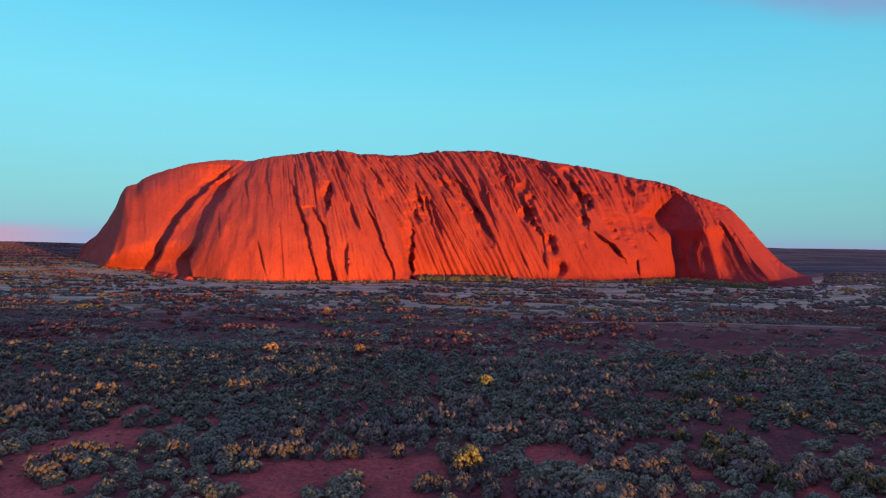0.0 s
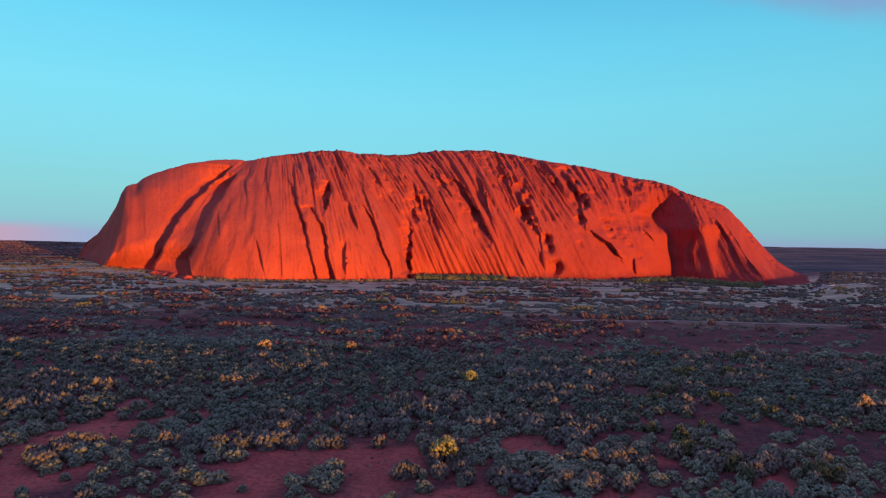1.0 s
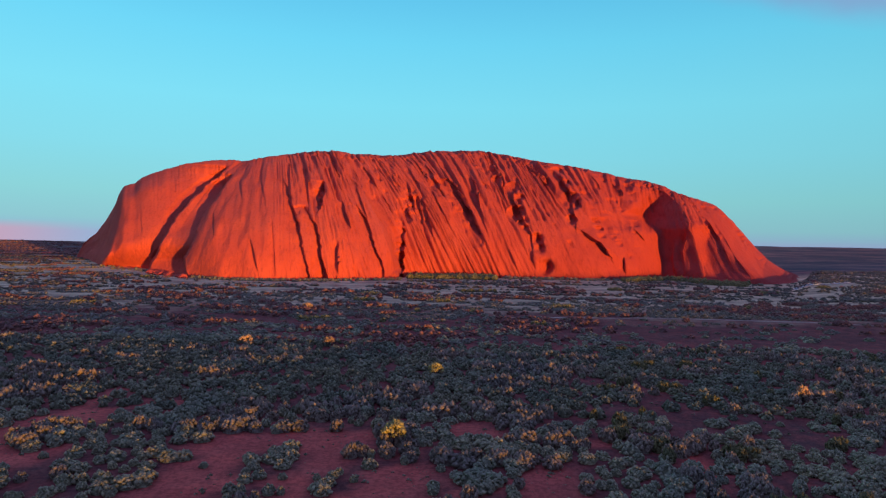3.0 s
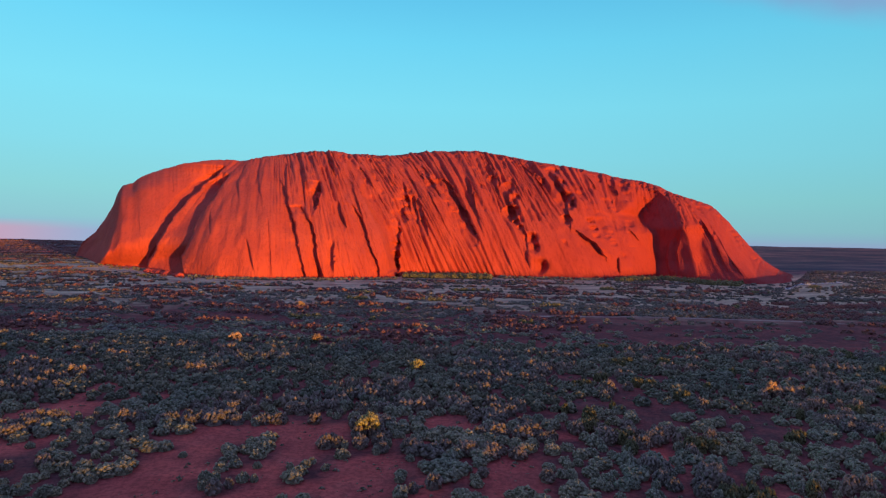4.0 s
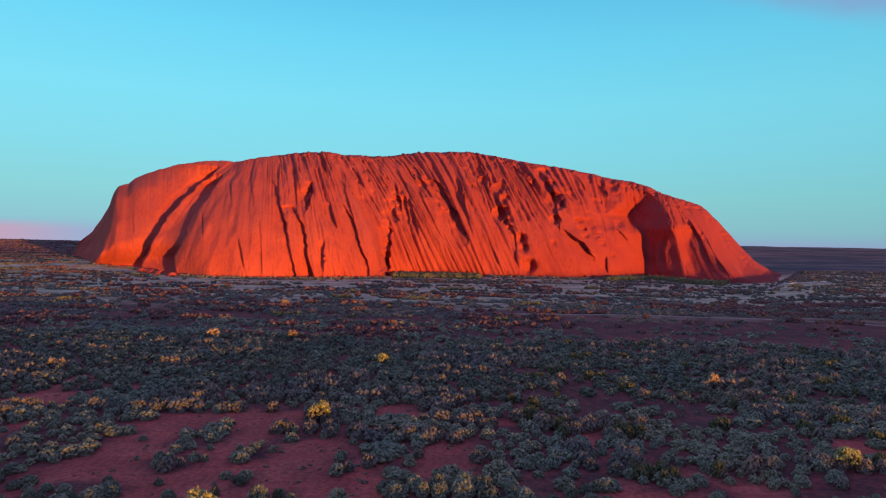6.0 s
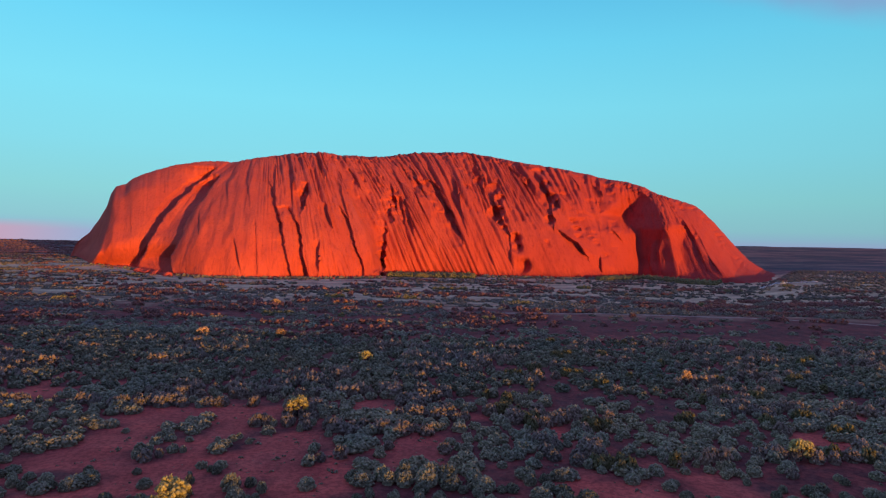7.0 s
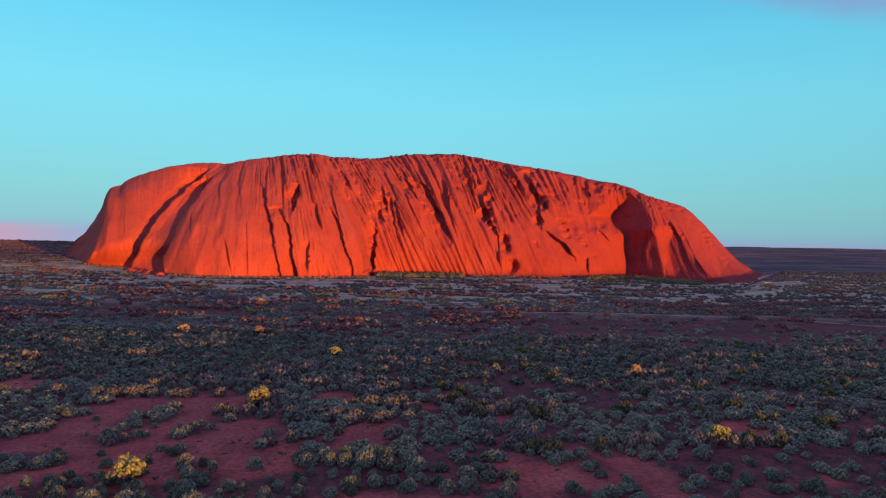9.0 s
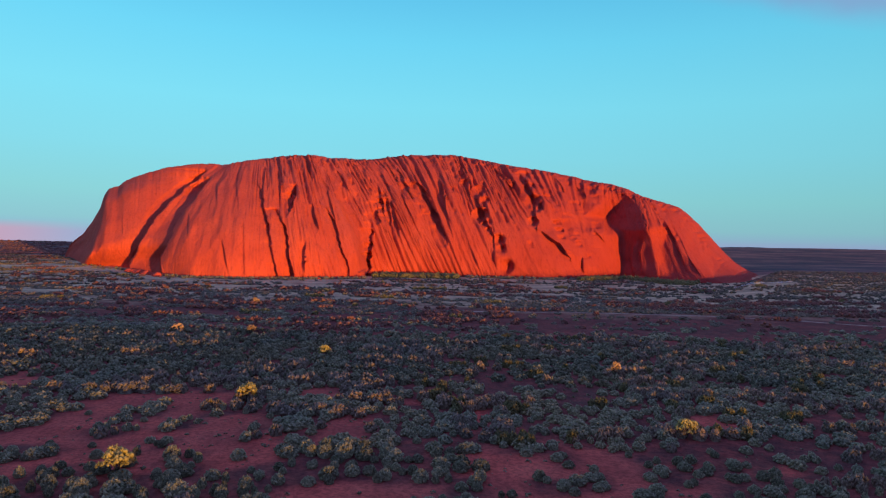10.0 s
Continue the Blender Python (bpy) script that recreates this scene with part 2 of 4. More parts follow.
def ground_height(x, y):
    x, y = np.asarray(x, float), np.asarray(y, float)
    z = 1.3 * vnoise(x / 120, y / 70, 11) + 0.5 * vnoise(x / 37, y / 29, 12)
    z = z * (1 - 0.6 * sstep(700, 1200, y))
    rise = 64 * sstep(-900, 1500, x) * sstep(2500, 4700, y) * (1 + 0.02 * vnoise(x / 500, y / 2000, 14))
    hills = 16 * np.exp(-((x - 3300) / 900) ** 2) * sstep(4300, 4750, y) + 9 * np.exp(-((x - 2450) / 90) ** 2) * sstep(4300, 4750, y)
    # the plain climbs gently past the east end, and a low apron lies against the west end
    east = 10 * sstep(0.592, 0.63, x / np.maximum(y, 300)) * sstep(850, 1190, y) * sstep(2600, 1700, y)
    apron = 7 * sstep(-520, -720, x) * sstep(1120, 1330, y) * sstep(2300, 1700, y)
    dunes = 7 * np.clip(vnoise(x / 420, y / 130, 15), 0, 1) * sstep(-900, -1500, x) * sstep(2100, 2700, y)
    # unseen long dune added across the plain behind the camera, to shade nearer scrub
    off = (x - 50) * to_sun.x + (y - 250) * to_sun.y
    along = (x - 50) * to_sun.y - (y - 250) * to_sun.x
    shade_dune = (SHADE_DUNE + 11.5 * sstep(-350, -900, along) - 4.0 * sstep(-40, -130, along) * sstep(-480, -330, along) + 1.5 * vnoise(along / 160, off * 0, 16)) * np.exp(-((off - 720 - 30 * vnoise(along / 300, off * 0, 17)) / 110) ** 2)
    return z + rise + hills + east + apron + dunes + shade_dune


def build_ground():
    xs = np.unique(np.concatenate([np.linspace(-9000, -900, 60), np.linspace(-900, -330, 30), np.linspace(-330, 620, 125), np.linspace(620, 1700, 60), np.linspace(1700, 9000, 55)]))
    ys = np.unique(np.concatenate([np.linspace(-6000, -800, 30), np.linspace(-800, 50, 40), np.linspace(50, 520, 90), np.linspace(520, 1500, 70), np.linspace(1500, 8000, 60)]))
    gx, gy = np.meshgrid(xs, ys)
    v = np.stack([gx, gy, ground_height(gx, gy)], -1).reshape(-1, 3)
    i = np.arange(len(ys) * len(xs)).reshape(len(ys), len(xs))
    f = np.stack([i[:-1, :-1], i[:-1, 1:], i[1:, 1:], i[1:, :-1]], -1).reshape(-1, 4)
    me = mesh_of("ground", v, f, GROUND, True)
    # sand darkens where scrub stands thick: leaf litter plus the gaps' shade, as colour
    litter_shade = np.maximum(cover(v[:, 0], v[:, 1], False), 1.0 * sstep(380, 500, v[:, 1])) * sstep(1000, 700, v[:, 1])
    me.attributes.new("litter_shade", "FLOAT", "POINT").data.foreach_set("value", litter_shade.astype(np.float32))
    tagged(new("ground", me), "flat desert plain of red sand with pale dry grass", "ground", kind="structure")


def dirt_track(name, label, line, width, mat):
    """A worn dirt track that follows a line over the plain."""
    line = np.array(line, float)
    t = np.linspace(0, len(line) - 1, 40 * (len(line) - 1))
    k = np.minimum(t.astype(int), len(line) - 2)
    w = (t - k)[:, None]
    w = w * w * (3 - 2 * w) * 0.35 + w * 0.65
    mid = line[k] * (1 - w) + line[k + 1] * w
    way = np.gradient(mid, axis=0)
    way /= np.linalg.norm(way, axis=1, keepdims=True)
    side = np.stack([-way[:, 1], way[:, 0]], 1) * width / 2 * (1 + 0.3 * vnoise(t * 2, t * 0, 91))[:, None]
    edges = [mid + side * q for q in (-1, -0.4, 0.4, 1)]
    v = np.concatenate([np.stack([e[:, 0], e[:, 1], ground_height(e[:, 0], e[:, 1]) + lift], 1) for e, lift in zip(edges, (0.05, 0.4, 0.4, 0.05))])
    n = len(t)
    i = np.arange(n - 1)
    f = np.concatenate([np.stack([i + q * n, i + 1 + q * n, i + 1 + (q + 1) * n, i + (q + 1) * n], 1) for q in range(3)])[:, ::-1]
    tagged(new(name, mesh_of(name, v, f, mat, True)), label, "dirt track", kind="structure")


DUST = plain_material("pale_dust", (0.30, 0.20, 0.15), (0.58, 0.42, 0.31), 0.08, 0.95)
dirt_track("track", "pale dirt track along the edge of a clearing", [(100, 652), (190, 664), (320, 670), (425, 664), (515, 632), (640, 560)], 5, DUST)
dirt_track("car_park", "pale trampled clearing where vehicles park", [(690, 1150), (711, 1165), (784, 1207), (860, 1250)], 12, DUST)
dirt_track("access_road", "pale dirt road leading to the parking place", [(860, 1250), (905, 1300), (880, 1370), (960, 1520)], 8, DUST)

# ---- the rock ----
# A column stands on each bearing (thousandths, from the plan's origin): how far off its foot and crest are, and the crest's height.
FOOT = [(-566, 1800), (-552, 1715), (-538, 1560), (-525, 1385), (-462, 1312), (-430, 1256), (-403, 1205), (-392, 1178), (-360, 1143),
        (-332, 1125), (-261, 1125), (-191, 1150), (-137, 1165), (-80, 1195), (-41, 1230), (-33, 1320), (0, 1340), (165, 1345), (254, 1340),
        (292, 1345), (312, 1362), (335, 1395), (354, 1415), (374, 1445), (392, 1470), (455, 1360), (468, 1345), (513, 1325), (560, 1330), (606, 1400)]
CREST = [(-566, 1820), (-500, 1750), (-440, 1720), (-325, 1695), (-200, 1746), (-100, 1775), (0, 1833), (105, 1802), (200, 1765), (306, 1780),
         (372, 1720), (410, 1720), (450, 1830), (490, 1850), (540, 1690), (606, 1425)]
SKYLINE = [
    (-568, -45.5), (-562, -32.0), (-556, -19.0), (-547, -11.0), (-535, -2.0), (-519, 20.0), (-507, 40.0), (-499, 58.0), (-490, 73.4), (-473, 77.3), (-457, 89.1),
    (-424, 101.3), (-374, 113.0), (-325, 117.6), (-308, 117.1), (-289, 118.8), (-259, 125.2), (-229, 129.4), (-202, 134.0),
    (-182, 136.0), (-142, 136.6), (-129, 132.9), (-99, 132.3), (-65, 130.4), (-49, 131.9), (-25, 136.8), (1, 139.1),
    (78, 141.4), (105, 137.6), (128, 134.6), (172, 126.7), (205, 122.1), (239, 117.5), (273, 112.0), (306, 103.9),
    (340, 100.1), (372, 92.4), (396, 80.4), (416, 75.1), (450, 65.2), (463, 55.1), (487, 32.2), (519, -2.4),
    (540, -23.8), (564, -40.0), (601, -57.4), (608, -58.0),
]


def curve_of(rows, x, blur=0.0):
    a = np.array(rows, float)
    if not blur:
        return np.interp(x, a[:, 0], a[:, 1])
    return sum(np.interp(x + d * blur, a[:, 0], a[:, 1]) for d in np.linspace(-1, 1, 9)) / 9


class Face:
    """The rock's skin: a grid of columns (bearing) and rows (share of the height), and the depth carved into it."""

    def __init__(self, columns, rows):
        self.rows = rows
        u = np.linspace(-566, 606, columns)
        s = np.concatenate([np.linspace(0, 1, rows) ** 1.0, 1 + np.linspace(0, 1, 50)[1:]])
        self.u, self.s = np.meshgrid(u, s)
        front = np.clip(self.s, 0, 1)
        lean = np.array([(-566, -20), (-525, -42), (-500, -62), (-447, -141), (-388, -96), (-330, -50), (-280, -15), (-240, 10), (-190, 38), (-100, 75), (-35, 100),
                         (60, 130), (180, 112), (300, 130), (360, 40), (400, 50), (440, 58), (520, 110), (606, 60)], float)
        q0 = np.linspace(-700, 900, 3000)
        q = np.array([np.interp(row, q0 - np.interp(q0, lean[:, 0], lean[:, 1]) * w[0], q0) for row, w in zip(self.u, front)])
        self.q = q
        east = sstep(320, 345, q)
        self.foot = curve_of(FOOT, q, 3) * (1 - east) + curve_of(FOOT, q, 12) * east
        self.crest = curve_of(CREST, self.u, 25)
        slope = (curve_of(SKYLINE, self.u, 2.0) + 0.6 * fbm(self.u / 8, self.u * 0, 21, 4)) / 1000
        self.top = 81.85 + slope * (self.crest + 3.76)
        back = np.clip(self.s - 1, 0, 1)
        end = np.clip(1 - ((self.u - 10) / 590) ** 2, 0.02, 1) ** 0.5
        # the face leans back ever more and rounds over to the crest
        brow = np.clip((front - 0.94) / 0.06, 0, 1)
        roll = np.minimum(0.036 * self.crest * self.top / np.maximum(self.top - 82, 20), 0.25 * (self.crest - self.foot))
        self.dist = self.foot + (self.crest - roll - self.foot) * front ** 1.75 + roll * brow ** 2 + back * (120 + 900 * end)
        self.v = front
        self.z = self.top * front * (1 - back ** 2.4) - 6 * (front == 0) - 6 * (back == 1)
        self.a = self.u * 1.45
        self.b = front * self.top
        self.cut = np.zeros_like(self.u)
        # the left shoulder bulges
        self.inset = -75 * sstep(-310, -460, self.u) * sstep(-562, -520, self.u) * sstep(0, 0.3, front) * sstep(1, 0.75, front)

    def gully(self, depth, width, *line, lip=0.2, start=0.35):
        """A groove down the face: a shallow trough under the steep, raised edge of the next rib."""
        p = [(u * 1.45, v * float(np.interp(u, self.u[0], self.top[0]))) for u, v in line]
        best = np.full_like(self.u, 1e9)
        side = np.zeros_like(self.u)
        for (x0, y0), (x1, y1) in zip(p, p[1:]):
            dx, dy = x1 - x0, y1 - y0
            n = math.hypot(dx, dy)
            t = np.clip(((self.a - x0) * dx + (self.b - y0) * dy) / n ** 2, 0, 1)
            ex, ey = self.a - x0 - t * dx, self.b - y0 - t * dy
            d = np.hypot(ex, ey)
            near = d < best
            best = np.where(near, d, best)
            side = np.where(near, np.sign(dx * ey - dy * ex), side)
        wob = 1 + 0.25 * vnoise(self.a / 30, self.b / 30, 31)
        d = best * side + 0.12 * width * vnoise(self.a / 14, self.b / 14, 32)
        groove = 0.35 * np.exp(-(np.maximum(-d, 0) / width) ** 1.6)
        bank = -0.45 * np.exp(-(np.maximum(d, 0) / (2.0 * width)) ** 1.3) * sstep(1.0, 0.8, self.v)
        t = sstep(0, lip * width + 2, d)
        shape = groove * (1 - t) + bank * t
        hi, lo = line[0][1], line[-1][1]
        down = np.clip((hi - self.v) / (hi - lo), -0.2, 1.2)
        ends = sstep(0, start, down) * (1 - 0.9 * sstep(0.65, 1.1, down))
        self.inset += depth * shape * ends * wob * (self.s < 1.02)

    def pit(self, depth, radius, u, v, tall=0.8, power=4):
        """A hollow that is deepest against its right wall."""
        if radius > 8:
            depth, radius = depth * 1.5, radius * 1.2
        else:
            tall, power = 0.6, 2
        across = (self.a - u * 1.45) / radius
        r = np.hypot(across, (self.b - v * np.interp(u, self.u[0], self.top[0])) / tall / radius)
        r = r * (1 + 0.2 * vnoise(self.a / radius, self.b / radius, 33))
        self.inset += depth * np.exp(-r ** power) * np.clip(0.55 + 0.5 * across, 0.1, 1.05)

    def edges(self, rows):
        """A band's two edges, given by slope of sight, on the whole grid, and how far off the face is at them."""
        e = (self.z - 81.85) / (self.dist + 3.76) * 1000
        a = np.array(sorted(rows), float)
        rag = 1.6 * vnoise(self.b / 24, self.a / 60, 35) + 1.5 * vnoise(self.b / 9, self.a / 30, 36) + 0.8 * vnoise(self.b / 4, self.a / 12, 37)
        left, right = np.interp(e, a[:, 0], a[:, 1]) + rag, np.interp(e, a[:, 0], a[:, 2]) + rag
        y = self.dist + self.inset

        def depth_at(u):
            share = np.clip(self.z / np.interp(u, self.u[0], self.top[0]), 0, 1) * (self.rows - 1)
            col = np.clip((u - self.u[0, 0]) / (self.u[0, -1] - self.u[0, 0]), 0, 1) * (self.u.shape[1] - 1)
            i, j = np.minimum(share.astype(int), self.rows - 2), np.minimum(col.astype(int), self.u.shape[1] - 2)
            fi, fj = share - i, col - j
            return (y[i, j] * (1 - fj) + y[i, j + 1] * fj) * (1 - fi) + (y[i + 1, j] * (1 - fj) + y[i + 1, j + 1] * fj) * fi
        ends = sstep(a[0, 0] - 3, a[0, 0] + 1, e) * sstep(a[-1, 0] + 3, a[-1, 0] - 1, e) * (self.s <= 1)
        return left, right, depth_at(left - rag), depth_at(right - rag), ends, rag

    def flank(self, steep, tail, calm, *rows):
        """A wall turned to the left between two edges; the face comes forward again over the tail."""
        left, right, at_left, at_right, ends, rag = self.edges(rows)
        rate = steep / (1 + right / 1000 * steep) * at_right / 1000
        inside = np.maximum(at_right + rate * (right - rag - self.u) - self.dist - self.inset, 0)
        fall = 1 - np.clip((left - rag - self.u) / tail, 0, 1)
        excess = self.even(np.maximum(at_right + rate * (right - left) - at_left, 0)) * fall ** 1.5
        self.inset += np.where(self.u > right, 0, np.where(self.u >= left, inside, excess)) * ends
        self.cut *= 1 - calm * sstep(left - 6, left, self.u) * sstep(right + 4, right, self.u) * ends

    def ledge(self, tail, calm, *rows, broken=0.0):
        """A rib's sharp edge with the face set back behind it, as deep as the band of shade beside it is wide.
        tail: over how much of bearing the face comes forward again, or (slope of sight, that) pairs."""
        left, right, at_left, at_right, ends, rag = self.edges(rows)
        if not isinstance(tail, (int, float)):
            tail = np.interp((self.z - 81.85) / (self.dist + 3.76) * 1000, *np.array(tail, float).T)
        reach = (right - left) / 1000 * at_right / (to_sun.x - to_sun.y * left / 1000)
        tail = np.maximum(tail, 1.7 * (right - left))
        set_back = np.maximum(at_right - to_sun.y * reach - at_left, 2) / (1 - (right - left) / tail)
        along = right - self.u
        shape = np.where(along < 2.5, np.clip(along / 2.5, 0, 1), np.clip(1 - (along - rag) / tail, 0, 1))
        set_back = self.even(np.minimum(set_back, 75))
        gaps = 1 - broken * np.clip(0.45 + 1.3 * vnoise(self.b / 11, self.a / 22, 38), 0, 1)
        self.inset += set_back * shape * ends * gaps
        self.cut *= 1 - calm * sstep(left - 6, left, self.u) * sstep(right + 4, right, self.u) * ends

    def even(self, a, rows=31):
        """A running mean up the face."""
        p = np.cumsum(np.pad(a, ((rows // 2 + 1, rows // 2), (0, 0)), mode="edge"), axis=0)
        return (p[rows:] - p[:-rows]) / rows

    def soften(self, turns):
        """Rounds off the relief carved so far."""
        for n in range(turns):
            p = np.pad(self.inset, 1, mode="edge")
            self.inset = (p[:-2, 1:-1] + p[2:, 1:-1] + p[1:-1, :-2] + p[1:-1, 2:] + 2 * p[1:-1, 1:-1]) / 6

    def beads(self, depth, wave, along, u0, u1, v0, v1, seed):
        """Strings of small weathered hollows along the strata."""
        x = self.q / wave + 0.5 * vnoise(self.q / (wave * 3), self.b / 200, seed)
        f = x - np.floor(x)
        hole = np.clip(vnoise(np.floor(x) * 7.37, self.b / along, seed + 1) * 2.2 - 0.1, 0, 1)
        some = np.clip(0.2 + 1.6 * vnoise(np.floor(x) * 3.1, self.b / 120, seed + 2), 0, 1)
        where = sstep(u0 - 25, u0 + 10, self.u) * sstep(u1 + 25, u1 - 10, self.u) * sstep(v0 - 0.1, v0 + 0.05, self.v) * sstep(v1 + 0.05, v1 - 0.03, self.v)
        self.cut += depth * np.exp(-((f - 0.75) / 0.2) ** 2) * hole * some * where

    def flutes(self, depth, wave, u0, u1, v1, seed):
        """Rounded columns side by side with sharp grooves between them, on the lower wall."""
        x = self.q / wave + 0.9 * vnoise(self.q / (wave * 2.6), self.b / 260, seed)
        k, f = np.floor(x), x - np.floor(x)
        top = v1 + 0.12 * vnoise(k * 5.3, self.b * 0, seed + 1)
        some = 0.35 + 0.65 * np.clip(0.6 + vnoise(k * 2.7, self.b / 70, seed + 2), 0, 1.2)
        where = sstep(u0 - 6, u0 + 6, self.q) * sstep(u1 + 12, u1 - 6, self.q) * sstep(top + 0.1, top - 0.08, self.v)
        self.cut += depth * (1 - np.sqrt(np.clip(1 - (1.9 * f - 0.95) ** 2, 0, 1))) * some * where

    def ribs(self):
        """Weathered strata: tilted ribs, each with a sharp right edge, broken along their length."""
        q, b, u = self.q, self.b, self.u
        mid = sstep(-300, -120, u) * (1 - 0.8 * sstep(-95, -75, q) * sstep(-35, -50, q) * sstep(0.7, 0.5, self.v))
        mid *= (1 - 0.85 * sstep(175, 200, u) * sstep(310, 280, u) * sstep(0.55, 0.35, self.v)) * (1 - 0.75 * sstep(310, 350, u))
        for k, (wave, amp, broken) in enumerate(((31, 6.0, 330), (13, 4.6, 190), (7.1, 3.6, 110), (4.2, 1.9, 60))):
            x = q / wave + 0.8 * vnoise(q / (wave * 2.3), b / 300, 40 + k)
            f = x - np.floor(x)
            saw = np.where(f > 0.84, (1 - f) / 0.16, (f / 0.84) ** 1.6)
            mask = np.clip(0.3 + 1.5 * vnoise(x * 0.6, b / broken, 50 + k), 0, 1.6)
            self.cut += saw * amp * mask * (0.08 + 0.92 * mid) * (0.5 + 0.85 * sstep(0.3, 0.85, self.v)) * (self.s < 1.1)
        self.cut += 5 * fbm(q / 45, b / 90, 60, 3) + 2.2 * fbm(q / 7, b / 45, 64, 3) * (0.12 + 0.88 * mid)
        knobs = np.clip(vnoise(q / 5, b / 14, 68) - 0.35, 0, 1) * sstep(0.3, 0.7, self.v) * mid
        self.cut += 5 * knobs
        # the brow is pocked with small hollows
        self.cut += 6 * np.clip(vnoise(q / 5, b / 5, 69) - 0.1, 0, 1) * sstep(0.84, 0.95, self.v) * sstep(-300, -200, u) * (self.s < 1.1)

    def build(self):
        keep = sstep(0, 60, self.top) * (self.s < 1.9)
        y = self.dist + self.inset * keep * sstep(1.0, 0.95, self.s)
        x = self.u / 1000 * (y + 3.76)
        p = np.stack([x, y, self.z], -1)
        du, dv = np.gradient(p, axis=1), np.gradient(p, axis=0)
        n = np.cross(du, dv)
        n /= np.linalg.norm(n, axis=-1, keepdims=True) + 1e-9
        p = p - n * (self.cut * keep * (1 - 0.88 * sstep(0.95, 0.995, self.s)))[..., None]
        p[0, :, 2] = -6
        rows, cols = self.u.shape
        i = np.arange(rows * cols).reshape(rows, cols)
        f = np.stack([i[:-1, :-1], i[:-1, 1:], i[1:, 1:], i[1:, :-1]], -1).reshape(-1, 4)
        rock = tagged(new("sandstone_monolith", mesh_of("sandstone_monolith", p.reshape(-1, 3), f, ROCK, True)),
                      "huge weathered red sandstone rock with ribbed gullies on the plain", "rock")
        return rock


face = Face(1120, 262)
face.ribs()
face.flutes(11, 10.5, -36, 112, 0.42, 160)
face.flutes(5, 4.6, -36, 112, 0.55, 165)
face.flutes(5, 13, -190, -60, 0.5, 170)
face.beads(6.5, 15, 15, -120, 330, 0.4, 0.97, 120)
face.beads(5, 9.5, 13, -230, 120, 0.45, 0.97, 130)
face.beads(10, 19, 9, 230, 360, 0.25, 0.75, 140)
face.beads(6, 14, 7, 340, 520, 0.6, 0.97, 150)
face.gully(14, 20, (-473, 0.98), (-485, 0.75), (-493, 0.5), (-502, 0.31), (-508, 0.08))
# walls turned from the sun in the east hollow
face.flank(1.05, 40, 0.3, (30.5, 453, 454), (21.5, 446, 463), (9.9, 445, 472), (-3.5, 445, 479), (-16.8, 448, 490), (-30.1, 451, 503), (-46.0, 459, 518), (-68.3, 460, 519))
face.flank(2.2, 90, 0.5, (84.0, 372, 374), (75.0, 369, 386), (67.9, 368, 393), (59.8, 363, 399), (51.7, 360, 406), (44.4, 353, 413), (38.1, 350, 416), (32.0, 353, 417), (25.1, 363, 418), (18.2, 374, 422), (8.4, 373, 427), (-5.0, 374, 431), (-18.3, 376, 435), (-31.6, 377, 439), (-47.7, 378, 443), (-69.9, 378, 444))
face.flank(1.3, 30, 0.3, (70, 361, 364), (58, 350, 364), (48, 338, 364), (40, 346, 364), (32, 361, 364))
face.soften(32)
# spurs inside the hollow and strata on the east slope
face.gully(26, 12, (392, 0.42), (388, 0.2), (396, 0.03))
face.gully(22, 10, (412, 0.55), (404, 0.3), (412, 0.04))
face.gully(14, 7, (430, 0.85), (470, 0.45), (490, 0.2))
face.gully(12, 6, (446, 0.8), (492, 0.42), (520, 0.15))
# buttresses on the west end
face.gully(34, 9, (-528, 0.55), (-541, 0.04))
face.gully(30, 8, (-514, 0.5), (-529, 0.04))
face.gully(30, 8, (-543, 0.5), (-554, 0.06))
# cracks
face.gully(14, 5, (-306, 0.78), (-299, 0.52))
face.gully(10, 4, (-345, 0.47), (-340, 0.27))
face.gully(14, 5, (-285, 0.28), (-270, 0.04))
face.gully(9, 7, (-278, 0.95), (-271, 0.71), (-260, 0.42))
face.gully(6, 5, (-255, 0.46), (-248, 0.3), (-244, 0.04))
face.gully(14, 6, (-232, 0.92), (-221, 0.48))
face.gully(5, 5, (-410, 0.86), (-407, 0.63))
face.gully(5, 5, (-465, 0.62), (-462, 0.33))
face.gully(6, 6, (-445, 0.99), (-444, 0.73))
face.gully(30, 13, (-207, 0.85), (-196, 0.57), (-191, 0.42))
face.gully(18, 22, (-146, 0.25), (-145, 0.04))
face.gully(18, 9, (-132, 0.76), (-96, 0.34))
face.gully(24, 12, (-143, 0.52), (-126, 0.31))
face.gully(14, 10, (-81, 0.61), (-61, 0.43))
face.gully(12, 9, (-162, 0.94), (-142, 0.61))
face.gully(12, 9, (-116, 0.87), (-78, 0.57))
face.gully(12, 9, (-79, 0.92), (-50, 0.62))
face.gully(22, 15, (55, 0.78), (77, 0.49))
face.gully(12, 8, (-28, 0.88), (20, 0.42))
face.gully(10, 8, (-46, 0.88), (-2, 0.46))
# right of the middle
face.gully(16, 11, (63, 0.68), (81, 0.43), (97, 0.26))
face.gully(18, 14, (118, 0.75), (137, 0.5), (163, 0.3), (172, 0.06))
face.gully(30, 19, (176, 0.95), (206, 0.81), (220, 0.67), (234, 0.42))
face.gully(34, 24, (231, 0.41), (255, 0.33), (275, 0.28), (294, 0.17))
face.gully(22, 13, (313, 0.21), (317, 0.04))
face.gully(9, 6, (319, 0.49), (349, 0.32))
face.gully(13, 11, (250, 0.93), (270, 0.77))
face.gully(12, 10, (286, 0.91), (304, 0.74))
face.gully(16, 12, (89, 0.9), (112, 0.67))
